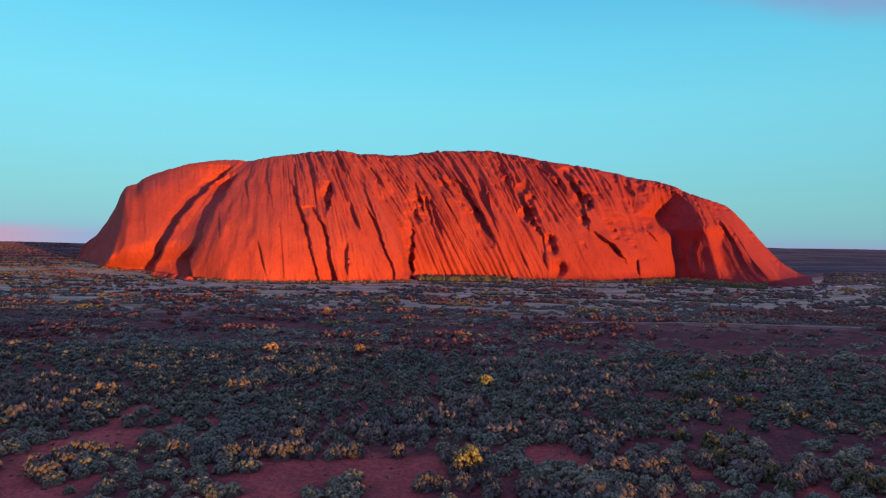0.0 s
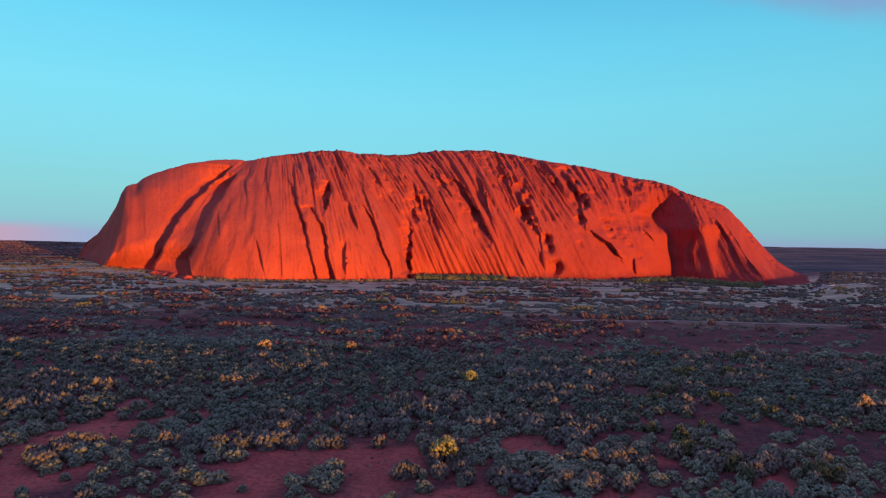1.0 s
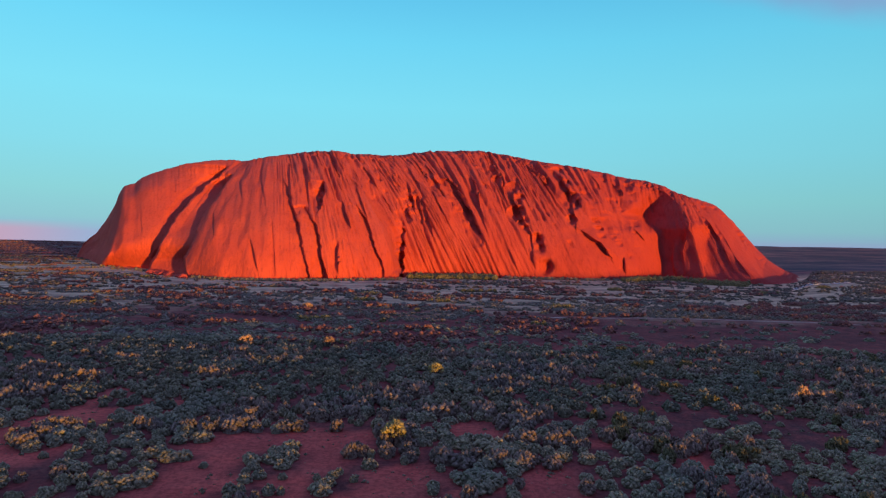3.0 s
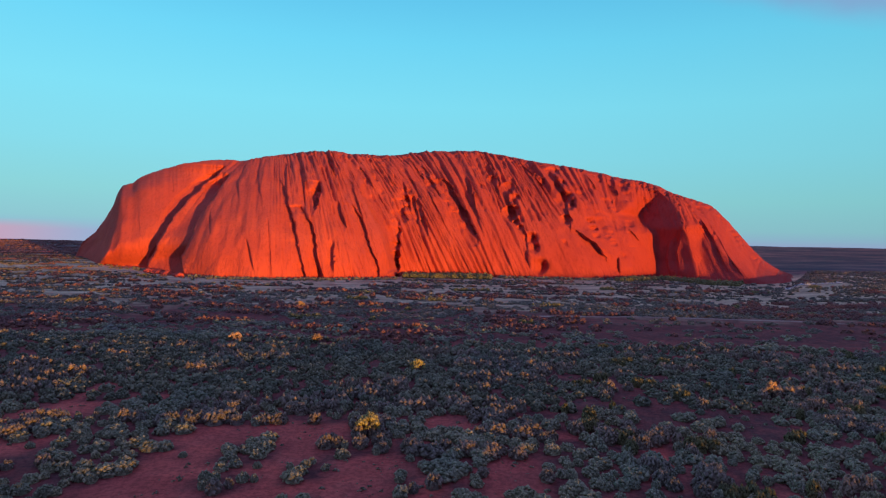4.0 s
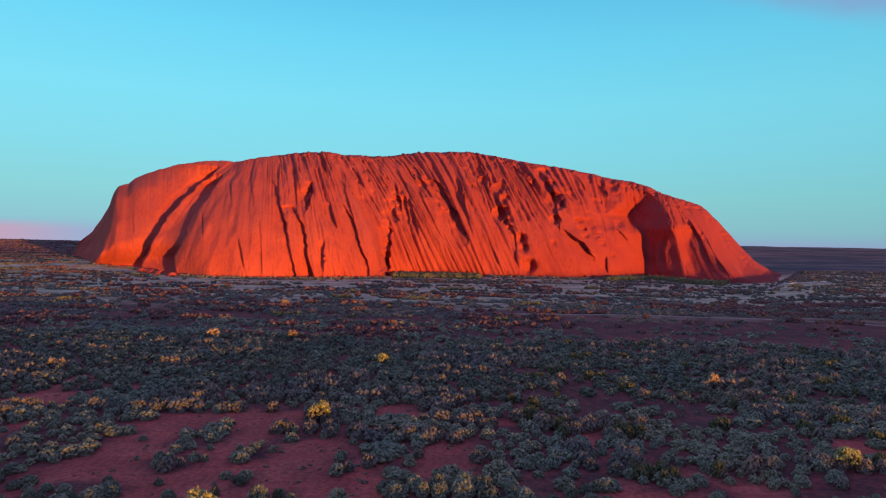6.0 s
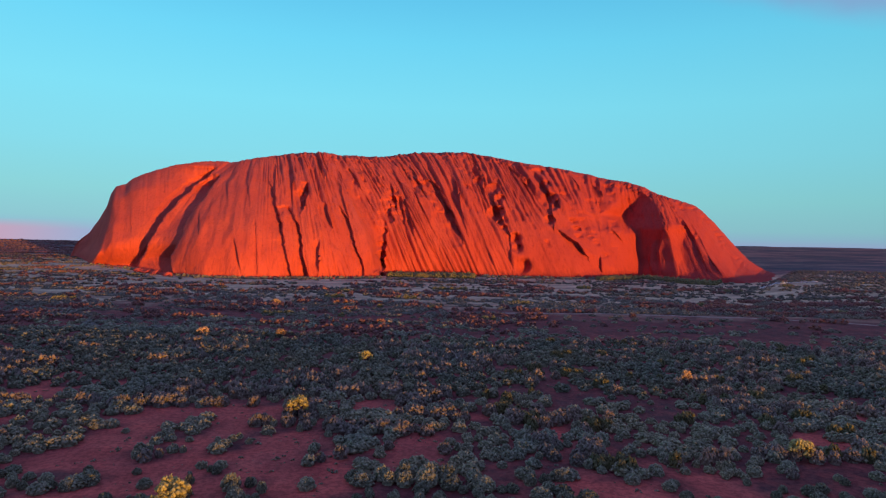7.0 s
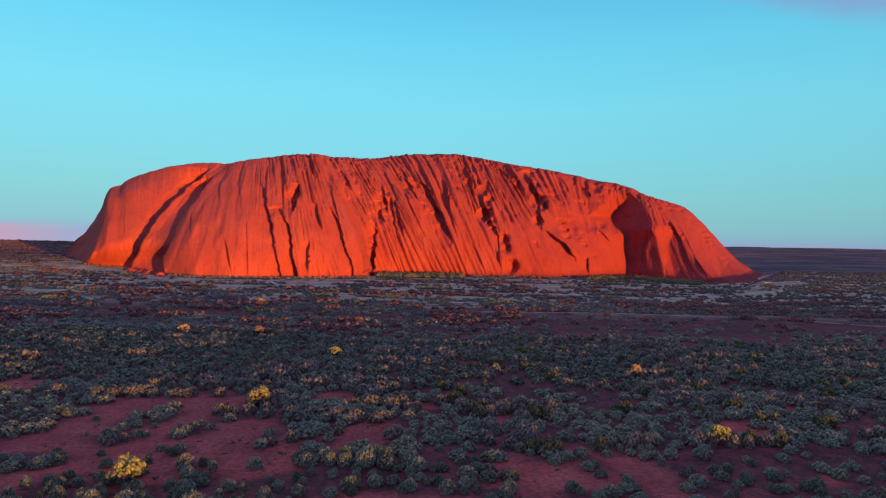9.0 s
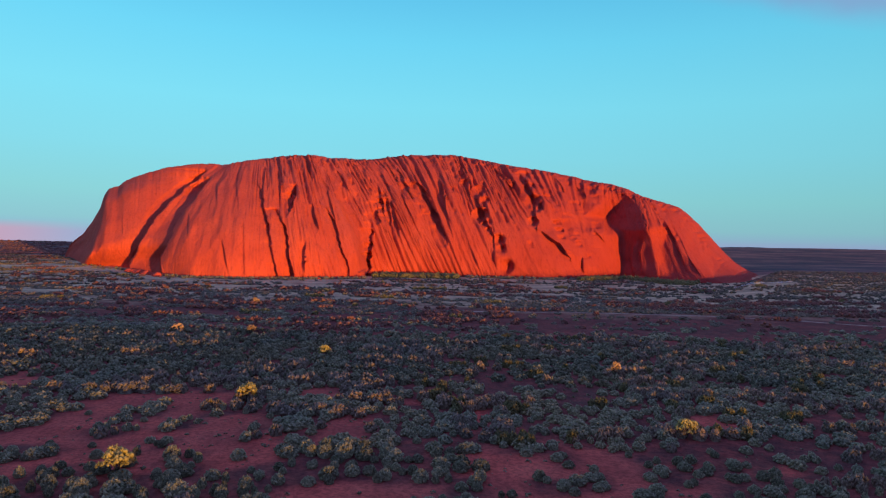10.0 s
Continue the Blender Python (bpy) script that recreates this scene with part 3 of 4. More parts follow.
face.gully(14, 10, (143, 0.93), (184, 0.74))
face.gully(9, 7, (450, 0.87), (478, 0.73))
face.gully(8, 7, (466, 0.81), (498, 0.66))
# weathered pits
face.pit(20, 13, 129, 0.66)
face.pit(20, 11, 141, 0.58)
face.pit(26, 14, 136, 0.47)
face.pit(16, 8, 146, 0.4)
face.pit(16, 8, 154, 0.36)
face.pit(22, 13, 171, 0.28)
face.pit(20, 11, 177, 0.22)
face.pit(22, 17, 186, 0.08)
face.pit(14, 10, 104, 0.72)
face.pit(16, 13, 196, 0.88)
face.pit(18, 11, 213, 0.77)
face.pit(24, 15, 220, 0.64)
face.pit(20, 13, 229, 0.58)
face.pit(16, 10, 226, 0.46)
face.pit(9, 7, 275, 0.42)
face.pit(9, 7, 285, 0.44)
face.pit(10, 7, 285, 0.38)
face.pit(12, 8, 306, 0.3)
face.pit(9, 7, 295, 0.36)
face.pit(9, 7, 265, 0.47)
face.pit(6, 4, 324, 0.2)
face.pit(10, 8, 72, 0.8)
face.pit(10, 8, 83, 0.65)
face.pit(12, 8, 183, 0.79)
face.pit(10, 8, 241, 0.76)
# sharp-edged ribs, clefts and the two great gullies
face.ledge(39, 0.5, (96.0, 24, 27), (85.4, 27, 39), (74.9, 34, 46), (63.6, 41, 55), (50.4, 48, 63), (37.3, 57, 71), (24.1, 64, 77), (15.4, 71, 82), (3.2, 81, 88), (-7.4, 89, 90), broken=0.3)
face.ledge(23, 0.3, (125.3, -13, -12), (113.0, -9, -3), (98.1, -1, 6), (83.2, 8, 15), (69.3, 19, 23), broken=0.35)
face.ledge(27, 0.5, (26.3, -42, -40), (11.2, -45, -38), (-13.7, -46, -38), (-35.9, -45, -39), (-47.4, -43, -38), (-69.6, -42, -38), broken=0.35)
# a patch of slanting strokes above the cleft
for shift, top, low in ((-15, 62, 28), (-5, 92, 30), (4, 78, 14), (13, 70, 6)):
    rows = [(e, shift - 32 + (92 - e) * 0.30 - w, shift - 32 + (92 - e) * 0.30) for e, w in ((top, 1), ((2 * top + low) / 3, 8), ((top + 2 * low) / 3, 9), (low, 1))]
    face.ledge(20, 0.2, *rows, broken=0.45)
face.ledge(23, 0.5, (55.8, -117, -115), (24.1, -103, -97), (7.4, -96, -90), (-12.8, -89, -83), (-32.2, -80, -75), (-58.7, -70, -66), (-80.9, -70, -65), broken=0.12)
face.ledge(39, 0.3, (88.3, -167, -166), (79.3, -175, -165), (70.3, -182, -166), (61.4, -184, -168), (50.8, -182, -171), (36.7, -177, -176), broken=0.35)
face.ledge(30, 0.5, (46.9, -199, -196), (36.4, -195, -189), (23.2, -189, -182), (14.4, -184, -176), (1.2, -181, -173), (-12.0, -178, -171), (-25.3, -175, -168), (-43.0, -172, -164), (-62.4, -168, -160), (-84.6, -167, -159), broken=0.12)
face.ledge(32, 0.5, (90.4, -235, -233), (62.3, -227, -221), (40.3, -221, -214), (22.6, -217, -208), (5.0, -210, -203), (-17.0, -204, -199), (-34.7, -199, -194), (-62.9, -191, -186), (-85.1, -190, -186), broken=0.12)
face.ledge(((-80, 60), (-30, 56), (46, 42), (95, 24)), 0.85, (95.7, -317, -316), (88.2, -337, -322), (81.8, -345, -326), (68.4, -352, -335), (59.5, -356, -340), (46.1, -364, -349), (32.6, -372, -358), (19.2, -378, -365), (5.8, -382, -369), (-7.5, -386, -373), (-21.0, -394, -379), (-31.9, -405, -385), (-41.0, -418, -388), (-52.4, -412, -387), (-62.1, -408, -386), (-84.2, -408, -386))
face.ledge(((-80, 78), (20, 95), (70, 118), (105, 140)), 0.85, (107.0, -326, -325), (100.5, -340, -332), (93.1, -353, -338), (85.7, -369, -348), (76.7, -379, -359), (67.7, -387, -367), (58.6, -396, -377), (49.6, -403, -385), (36.2, -412, -395), (22.7, -420, -405), (13.7, -427, -410), (0.3, -436, -419), (-13.2, -444, -428), (-26.5, -446, -431), (-39.9, -449, -437), (-54.3, -462, -446), (-76.5, -461, -445))
face.build()

# ---- plants ----
ICO_V = np.array([(0, 0, -1), (0.72, -0.53, -0.45), (-0.28, -0.85, -0.45), (-0.89, 0, -0.45), (-0.28, 0.85, -0.45), (0.72, 0.53, -0.45),
                  (0.28, -0.85, 0.45), (-0.72, -0.53, 0.45), (-0.72, 0.53, 0.45), (0.28, 0.85, 0.45), (0.89, 0, 0.45), (0, 0, 1)])
ICO_F = np.array([(0, 1, 2), (1, 0, 5), (0, 2, 3), (0, 3, 4), (0, 4, 5), (1, 5, 10), (2, 1, 6), (3, 2, 7), (4, 3, 8), (5, 4, 9),
                  (1, 10, 6), (2, 6, 7), (3, 7, 8), (4, 8, 9), (5, 9, 10), (6, 10, 11), (7, 6, 11), (8, 7, 11), (9, 8, 11), (10, 9, 11)])
OCT_V = np.array([(1, 0, 0), (-1, 0, 0), (0, 1, 0), (0, -1, 0), (0, 0, 1), (0, 0, -1)], float)
OCT_F = np.array([(0, 2, 4), (2, 1, 4), (1, 3, 4), (3, 0, 4), (2, 0, 5), (1, 2, 5), (3, 1, 5), (0, 3, 5)])


def dome_arrays(r, around, rings):
    """The dense body of a crown: an uneven dome of radius 1, open below."""
    v = [np.array([0, 0, 1.0])]
    for k in range(1, rings + 1):
        t = k / rings * 1.75
        for n in range(around):
            a = (n + 0.5 * (k % 2)) / around * 6.2832
            s = 0.88 + 0.24 * r.rand()
            v.append(np.array([math.sin(t) * math.cos(a), math.sin(t) * math.sin(a), math.cos(t)]) * s)
    f = [(0, 1 + n, 1 + (n + 1) % around) for n in range(around)]
    for k in range(rings - 1):
        for n in range(around):
            a, c = 1 + k * around + n, 1 + k * around + (n + 1) % around
            f += [(a, a + around, c), (c, a + around, c + around)]
    return np.array(v), np.array(f)


def crown_arrays(seed, lobes, leaves, solid, flat=0.8, lift=0.25, size=0.3, heart=True):
    """A crown of radius 1: many lobes on an uneven dome, roughened with leaf tufts."""
    r = np.random.RandomState(seed)
    v, f, count = [], [], 0
    base_v, base_f = (ICO_V, ICO_F) if solid == "ico" else (OCT_V, OCT_F)
    centres = []
    for k in range(lobes):
        t, h = k * 2.39996 + r.rand() * 0.9, ((k + 0.5) / lobes) ** 0.85
        ring = math.sqrt(max(0.0, 1 - h * h)) * (0.74 + 0.2 * r.rand())
        c = np.array([ring * math.cos(t), ring * math.sin(t), lift + h * flat * (0.8 + 0.3 * r.rand())])
        s = size * (0.65 + 0.8 * r.rand() ** 1.5)
        a = r.rand() * 6.28
        rot = np.array([[math.cos(a), -math.sin(a), 0], [math.sin(a), math.cos(a), 0], [0, 0, 1]])
        v.append((base_v * (1 + 0.6 * (r.rand(len(base_v), 1) - 0.5))) @ rot.T * s * np.array([1, 1, 1.05]) + c)
        f.append(base_f + count)
        count += len(base_v)
        centres.append((c, s))
    if heart:
        hv, hf = dome_arrays(r, 10 if solid == "ico" else 7, 4 if solid == "ico" else 3)
        v.append(hv * np.array([0.78, 0.78, flat * 0.78]) + np.array([0, 0, lift * 0.6]))
        f.append(hf + count)
        count += len(hv)
    for k in range(leaves):
        c, s = centres[r.randint(lobes)]
        d = r.randn(3)
        d[2] = abs(d[2])
        d /= np.linalg.norm(d)
        p = c + d * s * (0.95 + 0.25 * r.rand())
        w = r.randn(2, 3) * 0.06
        v.append(np.array([p - d * 0.04, p + w[0] + d * 0.06, p + w[1] + d * 0.06]))
        f.append(np.array([(0, 1, 2)]) + count)
        count += 3
    return np.concatenate(v), np.concatenate(f)


def trunk_mesh(name, height, seed):
    """Several leaning stems from one root."""
    bm = bmesh.new()
    r = random.Random(seed)
    for k in range(4):
        a, lean = k * 1.57 + r.random(), 0.25 + 0.3 * r.random()
        top = Vector((math.cos(a) * lean * height, math.sin(a) * lean * height, height))
        m = Matrix.Translation(top / 2 - Vector((0, 0, 0.05))) @ top.to_track_quat("Z", "Y").to_matrix().to_4x4()
        bmesh.ops.create_cone(bm, segments=5, radius1=0.06 * height, radius2=0.03 * height, depth=top.length + 0.2, matrix=m)
    me = bpy.data.meshes.new(name)
    bm.to_mesh(me)
    bm.free()
    me.materials.append(BARK)
    return me


def plant(name, label, category, group, seed, leaf, lobes=145, leaves=120, flat=0.72, lift=0.22, size=0.125):
    """One shrub or tree of crown radius 1 at the origin: trunk and crown."""
    base = tagged(new(name), label, category, group)
    stem = new("trunk", trunk_mesh("trunk", lift + flat * 0.6, seed))
    stem.parent = base
    v, f = crown_arrays(seed, lobes, leaves, "oct", flat, lift, size)
    top = new("crown", mesh_of("crown", v, f, leaf, True))
    top.parent = base
    return base


# bare patches of sand, and thickets that stand in or beside them: x, y, half width, half depth
CLEARINGS = [(-22, 162, 54, 60), (37, 141, 10, 33), (80, 173, 28, 25), (49, 234, 11, 10), (79, 103, 30, 13), (153, 127, 38, 38), (130, 205, 3, 12), (242, 136, 5, 7),
             (196, 121, 12, 22), (245, 198, 11, 18), (366, 268, 7, 11), (285, 240, 6, 9), (-130, 221, 23, 42), (-138, 278, 5, 24), (-106, 269, 11, 11), (-29, 213, 36, 26),
             (42, 239, 12, 11), (95, 227, 6, 7)]
THICKETS = [(-92, 235, 23, 31), (-53, 251, 26, 22), (-82, 181, 14, 20), (-51, 138, 15, 9), (-21, 113, 13, 12), (-31, 191, 9, 18), (-30, 164, 10, 9), (-6, 177, 8, 11),
             (-2, 149, 5, 8), (14, 130, 6, 10), (4, 201, 6, 11), (77, 137, 27, 21), (62, 215, 10, 16), (98, 184, 18, 25), (47, 117, 12, 11), (120, 111, 8, 11),
             (137, 179, 18, 13), (145, 157, 9, 11), (157, 148, 4, 13), (151, 114, 9, 9), (167, 120, 3, 9), (195, 128, 9, 12), (183, 109, 6, 6), (-126, 221, 12, 18)]


def cover(x, y, patchy=True):
    """How likely a shrub stands at x, y; not patchy: how much scrub country it is."""
    d = 1.08 + 0.75 * vnoise(x / 60, y / 26, 71) + 0.75 * vnoise(x / 24, y / 15, 72)
    d = np.clip(d, 0.12, 1) if patchy else np.ones_like(d)
    rag = 0.22 * vnoise(x / 9, y / 9, 73)
    for cx, cy, a, b in CLEARINGS:
        d = d * (0.05 + 0.95 * sstep(0.85, 1.1, np.hypot((x - cx) / a, (y - cy) / b) + rag))
    for cx, cy, a, b in THICKETS:
        d = np.maximum(d, sstep(1.15, 0.85, np.hypot((x - cx) / (a + 1), (y - cy) / (b + 1)) + rag))
    yy = y + 45 * vnoise(x / 70, y / 40, 76)
    bare = sstep(50, 150, x - 0.1 * y) * sstep(390, 530, yy) * sstep(672, 640, y)
    d = d * (1 - 0.76 * bare)
    d = d * (1 - 0.3 * sstep(650, 900, y))
    d = np.maximum(d, 0.55 * sstep(480, 620, x) * sstep(820, 900, y))
    d = d * sstep(0.8, 1.0, np.hypot((x - 775) / 110, (y - 1140 - 0.57 * (x - 711)) / 46))
    d = d * (1 - sstep(420, 500, y) * (1 - np.clip(0.85 + 1.7 * vnoise(x / 45, y / 18, 87) + 0.6 * vnoise(x / 16, y / 9, 88), 0.12, 1)))
    d = np.maximum(d, 0.9 * sstep(120, 220, x) * sstep(672, 684, y) * sstep(800, 740, yy)) * (1 - sstep(640, 650, y) * sstep(678, 670, y) * sstep(80, 130, x))
    far = sstep(760, 900, y)
    drift = np.clip(0.42 + 2.4 * vnoise(x / 75, y / 22, 74) + 0.8 * vnoise(x / 26, y / 12, 75), 0, 1)
    return d * (1 - far) + far * d * 2.2 * np.maximum(drift, 0.4 * sstep(480, 620, x))


build_ground()


def scatter(cell, x0, x1, y0, y1, seed, margin=60):
    """Jittered stands inside the wedge that the camera ever sees."""
    r = np.random.RandomState(seed)
    gx, gy = np.meshgrid(np.arange(x0, x1, cell), np.arange(y0, y1, cell))
    x, y = (gx + (r.rand(*gx.shape) - 0.5) * cell).ravel(), (gy + (r.rand(*gy.shape) - 0.5) * cell).ravel()
    ok = (x > -0.72 * y - margin - 20) & (x < 110 + 0.72 * (y + 106) + margin) & (r.rand(len(x)) < cover(x, y))
    foot = curve_of(FOOT, np.clip(x / (y + 3.76) * 1000, -566, 606))
    inside = (np.abs(x / (y + 3.76) * 1000 - 20) < 590) & (y > foot - 12)
    # a strip of open dry grass runs along the rock's foot
    ok &= ~inside & ~((np.abs(x / (y + 3.76) * 1000 - 20) < 560) & (y > foot - 120 + 40 * vnoise(x / 90, y / 40, 77)) & (r.rand(len(x)) < 0.75))
    return x[ok], y[ok], r.rand(ok.sum()), r.rand(ok.sum())


def stand_height(x, y):
    """Height of the canopy in metres: taller stands in long drifts."""
    d = vnoise(x / 34, y / 11, 81) + 0.45 * vnoise(x / 90, y / 40, 82)
    return 3.2 + 1.35 * sstep(0.1, 0.75, d) + 0.35 * d


def joined(name, label, leaf, xs, ys, radii, heights, arrays, seed):
    """All the shrubs of one belt as one mesh."""
    r = np.random.RandomState(seed)
    zs = ground_height(xs, ys)
    vs, fs, count = [], [], 0
    for x, y, z, rad, h in zip(xs, ys, zs, radii, heights):
        v, f = arrays[r.randint(len(arrays))]
        a = r.rand() * 6.28
        c, s = math.cos(a) * rad, math.sin(a) * rad
        w = np.empty_like(v)
        w[:, 0], w[:, 1], w[:, 2] = v[:, 0] * c - v[:, 1] * s + x, v[:, 0] * s + v[:, 1] * c + y, v[:, 2] * h + z - 0.15
        vs.append(w)
        fs.append(f + count)
        count += len(v)
    tagged(new(name, mesh_of(name, np.concatenate(vs), np.concatenate(fs), leaf, True)), label, "shrubs", kind="stuff")


def plant_scrub():
    near = [plant("desert_shrub", "rounded grey-green desert shrub on red sand", "shrub", "desert shrubs", s, LEAF) for s in range(6)]
    x, y, p, k = scatter(6.7, -400, 640, 60, 460, 5)
    rad = (1.9 + 2.7 * p ** 1.4) * (1 + 0.3 * vnoise(x / 22, y / 13, 85)) * (0.84 + 0.3 * sstep(110, 300, y))
    tall = stand_height(x, y) * (0.94 + 0.1 * k) * np.minimum(0.45 + 0.17 * rad, 1.15)
    z = ground_height(x, y)
    close = (y < 230) & (x > -120) & (x < 240) & (y > 95)
    order = np.flatnonzero(close)[:290]
    used = np.zeros(len(x), bool)
    used[order] = True
    for n, i in enumerate(order):
        m = pose(x[i], y[i], z[i] - 0.1, 0, 0, 360 * k[i])
        made = near[n] if n < 6 else copy_thing(near[n % 6], m)
        made.matrix_basis = m @ Matrix.Diagonal((rad[i], rad[i], tall[i], 1))
    fine = [crown_arrays(100 + s, 52, 0, "oct", 0.74, 0.2, 0.185) for s in range(8)]
    plain = [crown_arrays(150 + s, 17, 0, "oct", 0.74, 0.2, 0.28) for s in range(8)]
    # tall drifts that catch the sun get the tan leaf colour
    tan = (stand_height(x, y) > 3.95) & (p > 0.2)
    front, rest = ~used & (y < 260), ~used & (y >= 260)
    for sel, arrays, belt in ((front, fine, "front"), (rest, plain, "rear")):
        joined(belt + "_scrub_belt", "dense rounded grey-green desert shrubs on red sand", LEAF, *(q[sel & ~tan] for q in (x, y, rad, tall)), arrays, 1)
        joined(belt + "_seeding_scrub", "tan-tipped desert shrubs growing in long drifts", TAN_LEAF, *(q[sel & tan] for q in (x, y, rad, tall)), arrays, 2)
    arrays = [crown_arrays(200 + s, 7, 0, "oct", 0.7, 0.2, 0.34) for s in range(8)]
    x, y, p, k = scatter(8.2, -800, 1000, 460, 900, 6)
    rad = (2.8 + 3.4 * p ** 1.5) * (1 + 0.35 * vnoise(x / 40, y / 20, 86))
    tall = stand_height(x * 0.6, y * 0.6) * np.minimum(0.4 + 0.1 * rad, 1.05)
    tan = (stand_height(x * 0.6, y * 0.6) > 3.85) & (p > 0.15)
    grey = k > (y - 430) / 170
    joined("middle_grey_scrub", "grey-green desert shrubs thinning out on red sand", LEAF, *(q[~tan & grey] for q in (x, y, rad, tall)), arrays, 15)
    joined("middle_scrub", "scattered dull grey-brown desert shrubs on red sand", DULL_LEAF, *(q[~tan & ~grey] for q in (x, y, rad, tall)), arrays, 3)
    joined("middle_seeding_scrub", "rusty desert shrubs growing in drifts", RUST_LEAF, *(q[tan] for q in (x, y, rad * 1.2, tall)), arrays, 4)
    arrays = [crown_arrays(300 + s, 5, 0, "oct", 0.7, 0.1, 0.5, False) for s in range(8)]
    x, y, p, k = scatter(9.0, -1500, 1500, 900, 1900, 7)
    rad = (2.4 + 4.0 * p ** 2) * (1 + 0.35 * vnoise(x / 60, y / 30, 83))
    tan = (vnoise(x / 60, y / 22, 84) + 0.5 * k < -0.1) & ((x < 450) | (k > 0.75))
    joined("far_scrub", "small dark shrubs on pale dry grass", DULL_LEAF, *(q[~tan] for q in (x, y, rad, 1.2 + rad * 0.35)), arrays, 5)
    joined("far_seeding_scrub", "small rusty shrubs on pale dry grass", RUST_LEAF, *(q[tan] for q in (x, y, rad * 1.3, 1.4 + rad * 0.4)), arrays, 6)
    # low tufts of dry grass and seedlings on the open sand
    t = np.random.RandomState(52)
    tufts = [crown_arrays(700 + s, 5, 0, "oct", 0.6, 0.1, 0.42, False) for s in range(6)]
    px, py = t.uniform(-220, 420, 9000), t.uniform(70, 420, 9000)
    open_sand = (cover(px, py) < 0.35) & (vnoise(px / 12, py / 12, 78) + 0.6 * t.rand(9000) > 0.2)
    px, py = px[open_sand], py[open_sand]
    size = 0.35 + 0.9 * t.rand(len(px)) ** 3
    joined("grass_tufts", "low grey tufts of dry grass on red sand", LEAF, px, py, size, size * 0.9, tufts, 13)
    # taller olive and tan clumps among the shrubs to the east
    t = np.random.RandomState(41)
    n = t.randint(1, 6, 110)
    cy = 150 + 300 * t.rand(110)
    cx = 95 + t.rand(110) * (30 + 0.72 * (cy + 20))
    px, py = np.repeat(cx, n) + t.randn(n.sum()) * 3.2, np.repeat(cy, n) + t.randn(n.sum()) * 1.8
    size = 2.0 + 1.5 * t.rand(n.sum())
    olive = np.repeat(t.rand(110) < 0.55, n)
    keep = cover(px, py) > 0.3
    for sel, leaf, name, label in ((keep & olive, GREEN_LEAF, "olive_shrubs", "olive-green shrubs standing above the grey scrub"),
                                   (keep & ~olive, TAN_LEAF, "tan_shrubs", "tan-tipped shrubs standing above the grey scrub")):
        joined(name, label, leaf, px[sel], py[sel], size[sel], 4.2 + 0.4 * size[sel], fine, 12)
    # tall rusty thickets far out, sunlit rust put into their leaf colour
    t = np.random.RandomState(31)
    clumps = [crown_arrays(600 + s, 12, 0, "oct", 0.7, 0.15, 0.34) for s in range(8)]
    cy = 520 + 640 * t.rand(150) ** 0.9
    cx = (t.rand(150) * 1.5 - 0.68) * cy + 60
    n = t.randint(4, 15, 150)
    px, py = np.repeat(cx, n) + t.randn(n.sum()) * np.repeat(2 + 0.65 * n, n), np.repeat(cy, n) + t.randn(n.sum()) * 2.6
    size = 2.6 + 2.4 * t.rand(n.sum())
    keep = (py < curve_of(FOOT, np.clip(px / (py + 3.76) * 1000, -566, 606)) - 40) & (cover(px, py) > 0.2)
    rusty = np.repeat(t.rand(150) < 0.85, n)
    for sel, leaf, name, label in ((keep & rusty, RUST_LEAF, "rusty_thicket_shrubs", "tall rust-coloured shrubs in clumps on the far plain"),
                                   (keep & ~rusty, GREEN_LEAF, "olive_thicket_shrubs", "tall olive-green shrubs in clumps on the far plain")):
        joined(name, label, leaf, px[sel], py[sel], size[sel], 3.0 + 0.4 * size[sel], clumps, 11)
    # scrub on the distant plain west of the rock
    t = np.random.RandomState(61)
    mounds = [crown_arrays(800 + n, 4, 0, "oct", 0.6, 0.1, 0.55, False) for n in range(6)]
    py = t.uniform(1900, 4600, 3000)
    px = (-0.95 + 0.42 * t.rand(3000)) * py
    keep = (vnoise(px / 300, py / 240, 79) + 0.5 * t.rand(3000) > 0.05) & (px < -1150)
    px, py = px[keep], py[keep]
    size = 5 + 11 * t.rand(len(px)) ** 1.5
    joined("distant_scrub", "rusty scrub on the distant plain", RUST_LEAF, px, py, size, 3.2 + 0.16 * size, mounds, 14)
    # beside and behind the camera: unseen scrub added to shade the near shrubs
    r = np.random.RandomState(9)
    wide = [crown_arrays(500 + n, 4, 0, "oct", 0.8, 0.1, 0.6, False) for n in range(8)]
    gx, gy = np.meshgrid(np.arange(-250, 900, 14.0), np.arange(-600, 420, 14.0))
    x, y = (gx + 12 * (r.rand(*gx.shape) - 0.5)).ravel(), (gy + 12 * (r.rand(*gy.shape) - 0.5)).ravel()
    p = r.rand(len(x))
    out = ~((x > -0.72 * y - 80) & (x < 110 + 0.72 * (y + 106) + 60) & (y > 60)) & (p < 0.75) & (x > 0.3 * -y - 300)
    rad = 2.6 + 1.8 * r.rand(len(x))
    joined("outer_scrub", "unseen grey-green desert shrubs on the plain around, shading the near scrub", LEAF, x[out], y[out], rad[out], stand_height(x, y)[out], wide, 8)
    # trees along the foot of the rock
    arrays = [crown_arrays(400 + s, 6, 8, "oct", 0.9, 0.35, 0.4) for s in range(8)]
    u = np.concatenate([r.uniform(-30, 112, 330), r.uniform(314, 520, 420), r.uniform(-470, -40, 460), r.uniform(120, 310, 160)])
    back = np.concatenate([r.uniform(14, 75, 330), r.uniform(14, 95, 420), r.uniform(3, 24, 460), r.uniform(6, 36, 160)])
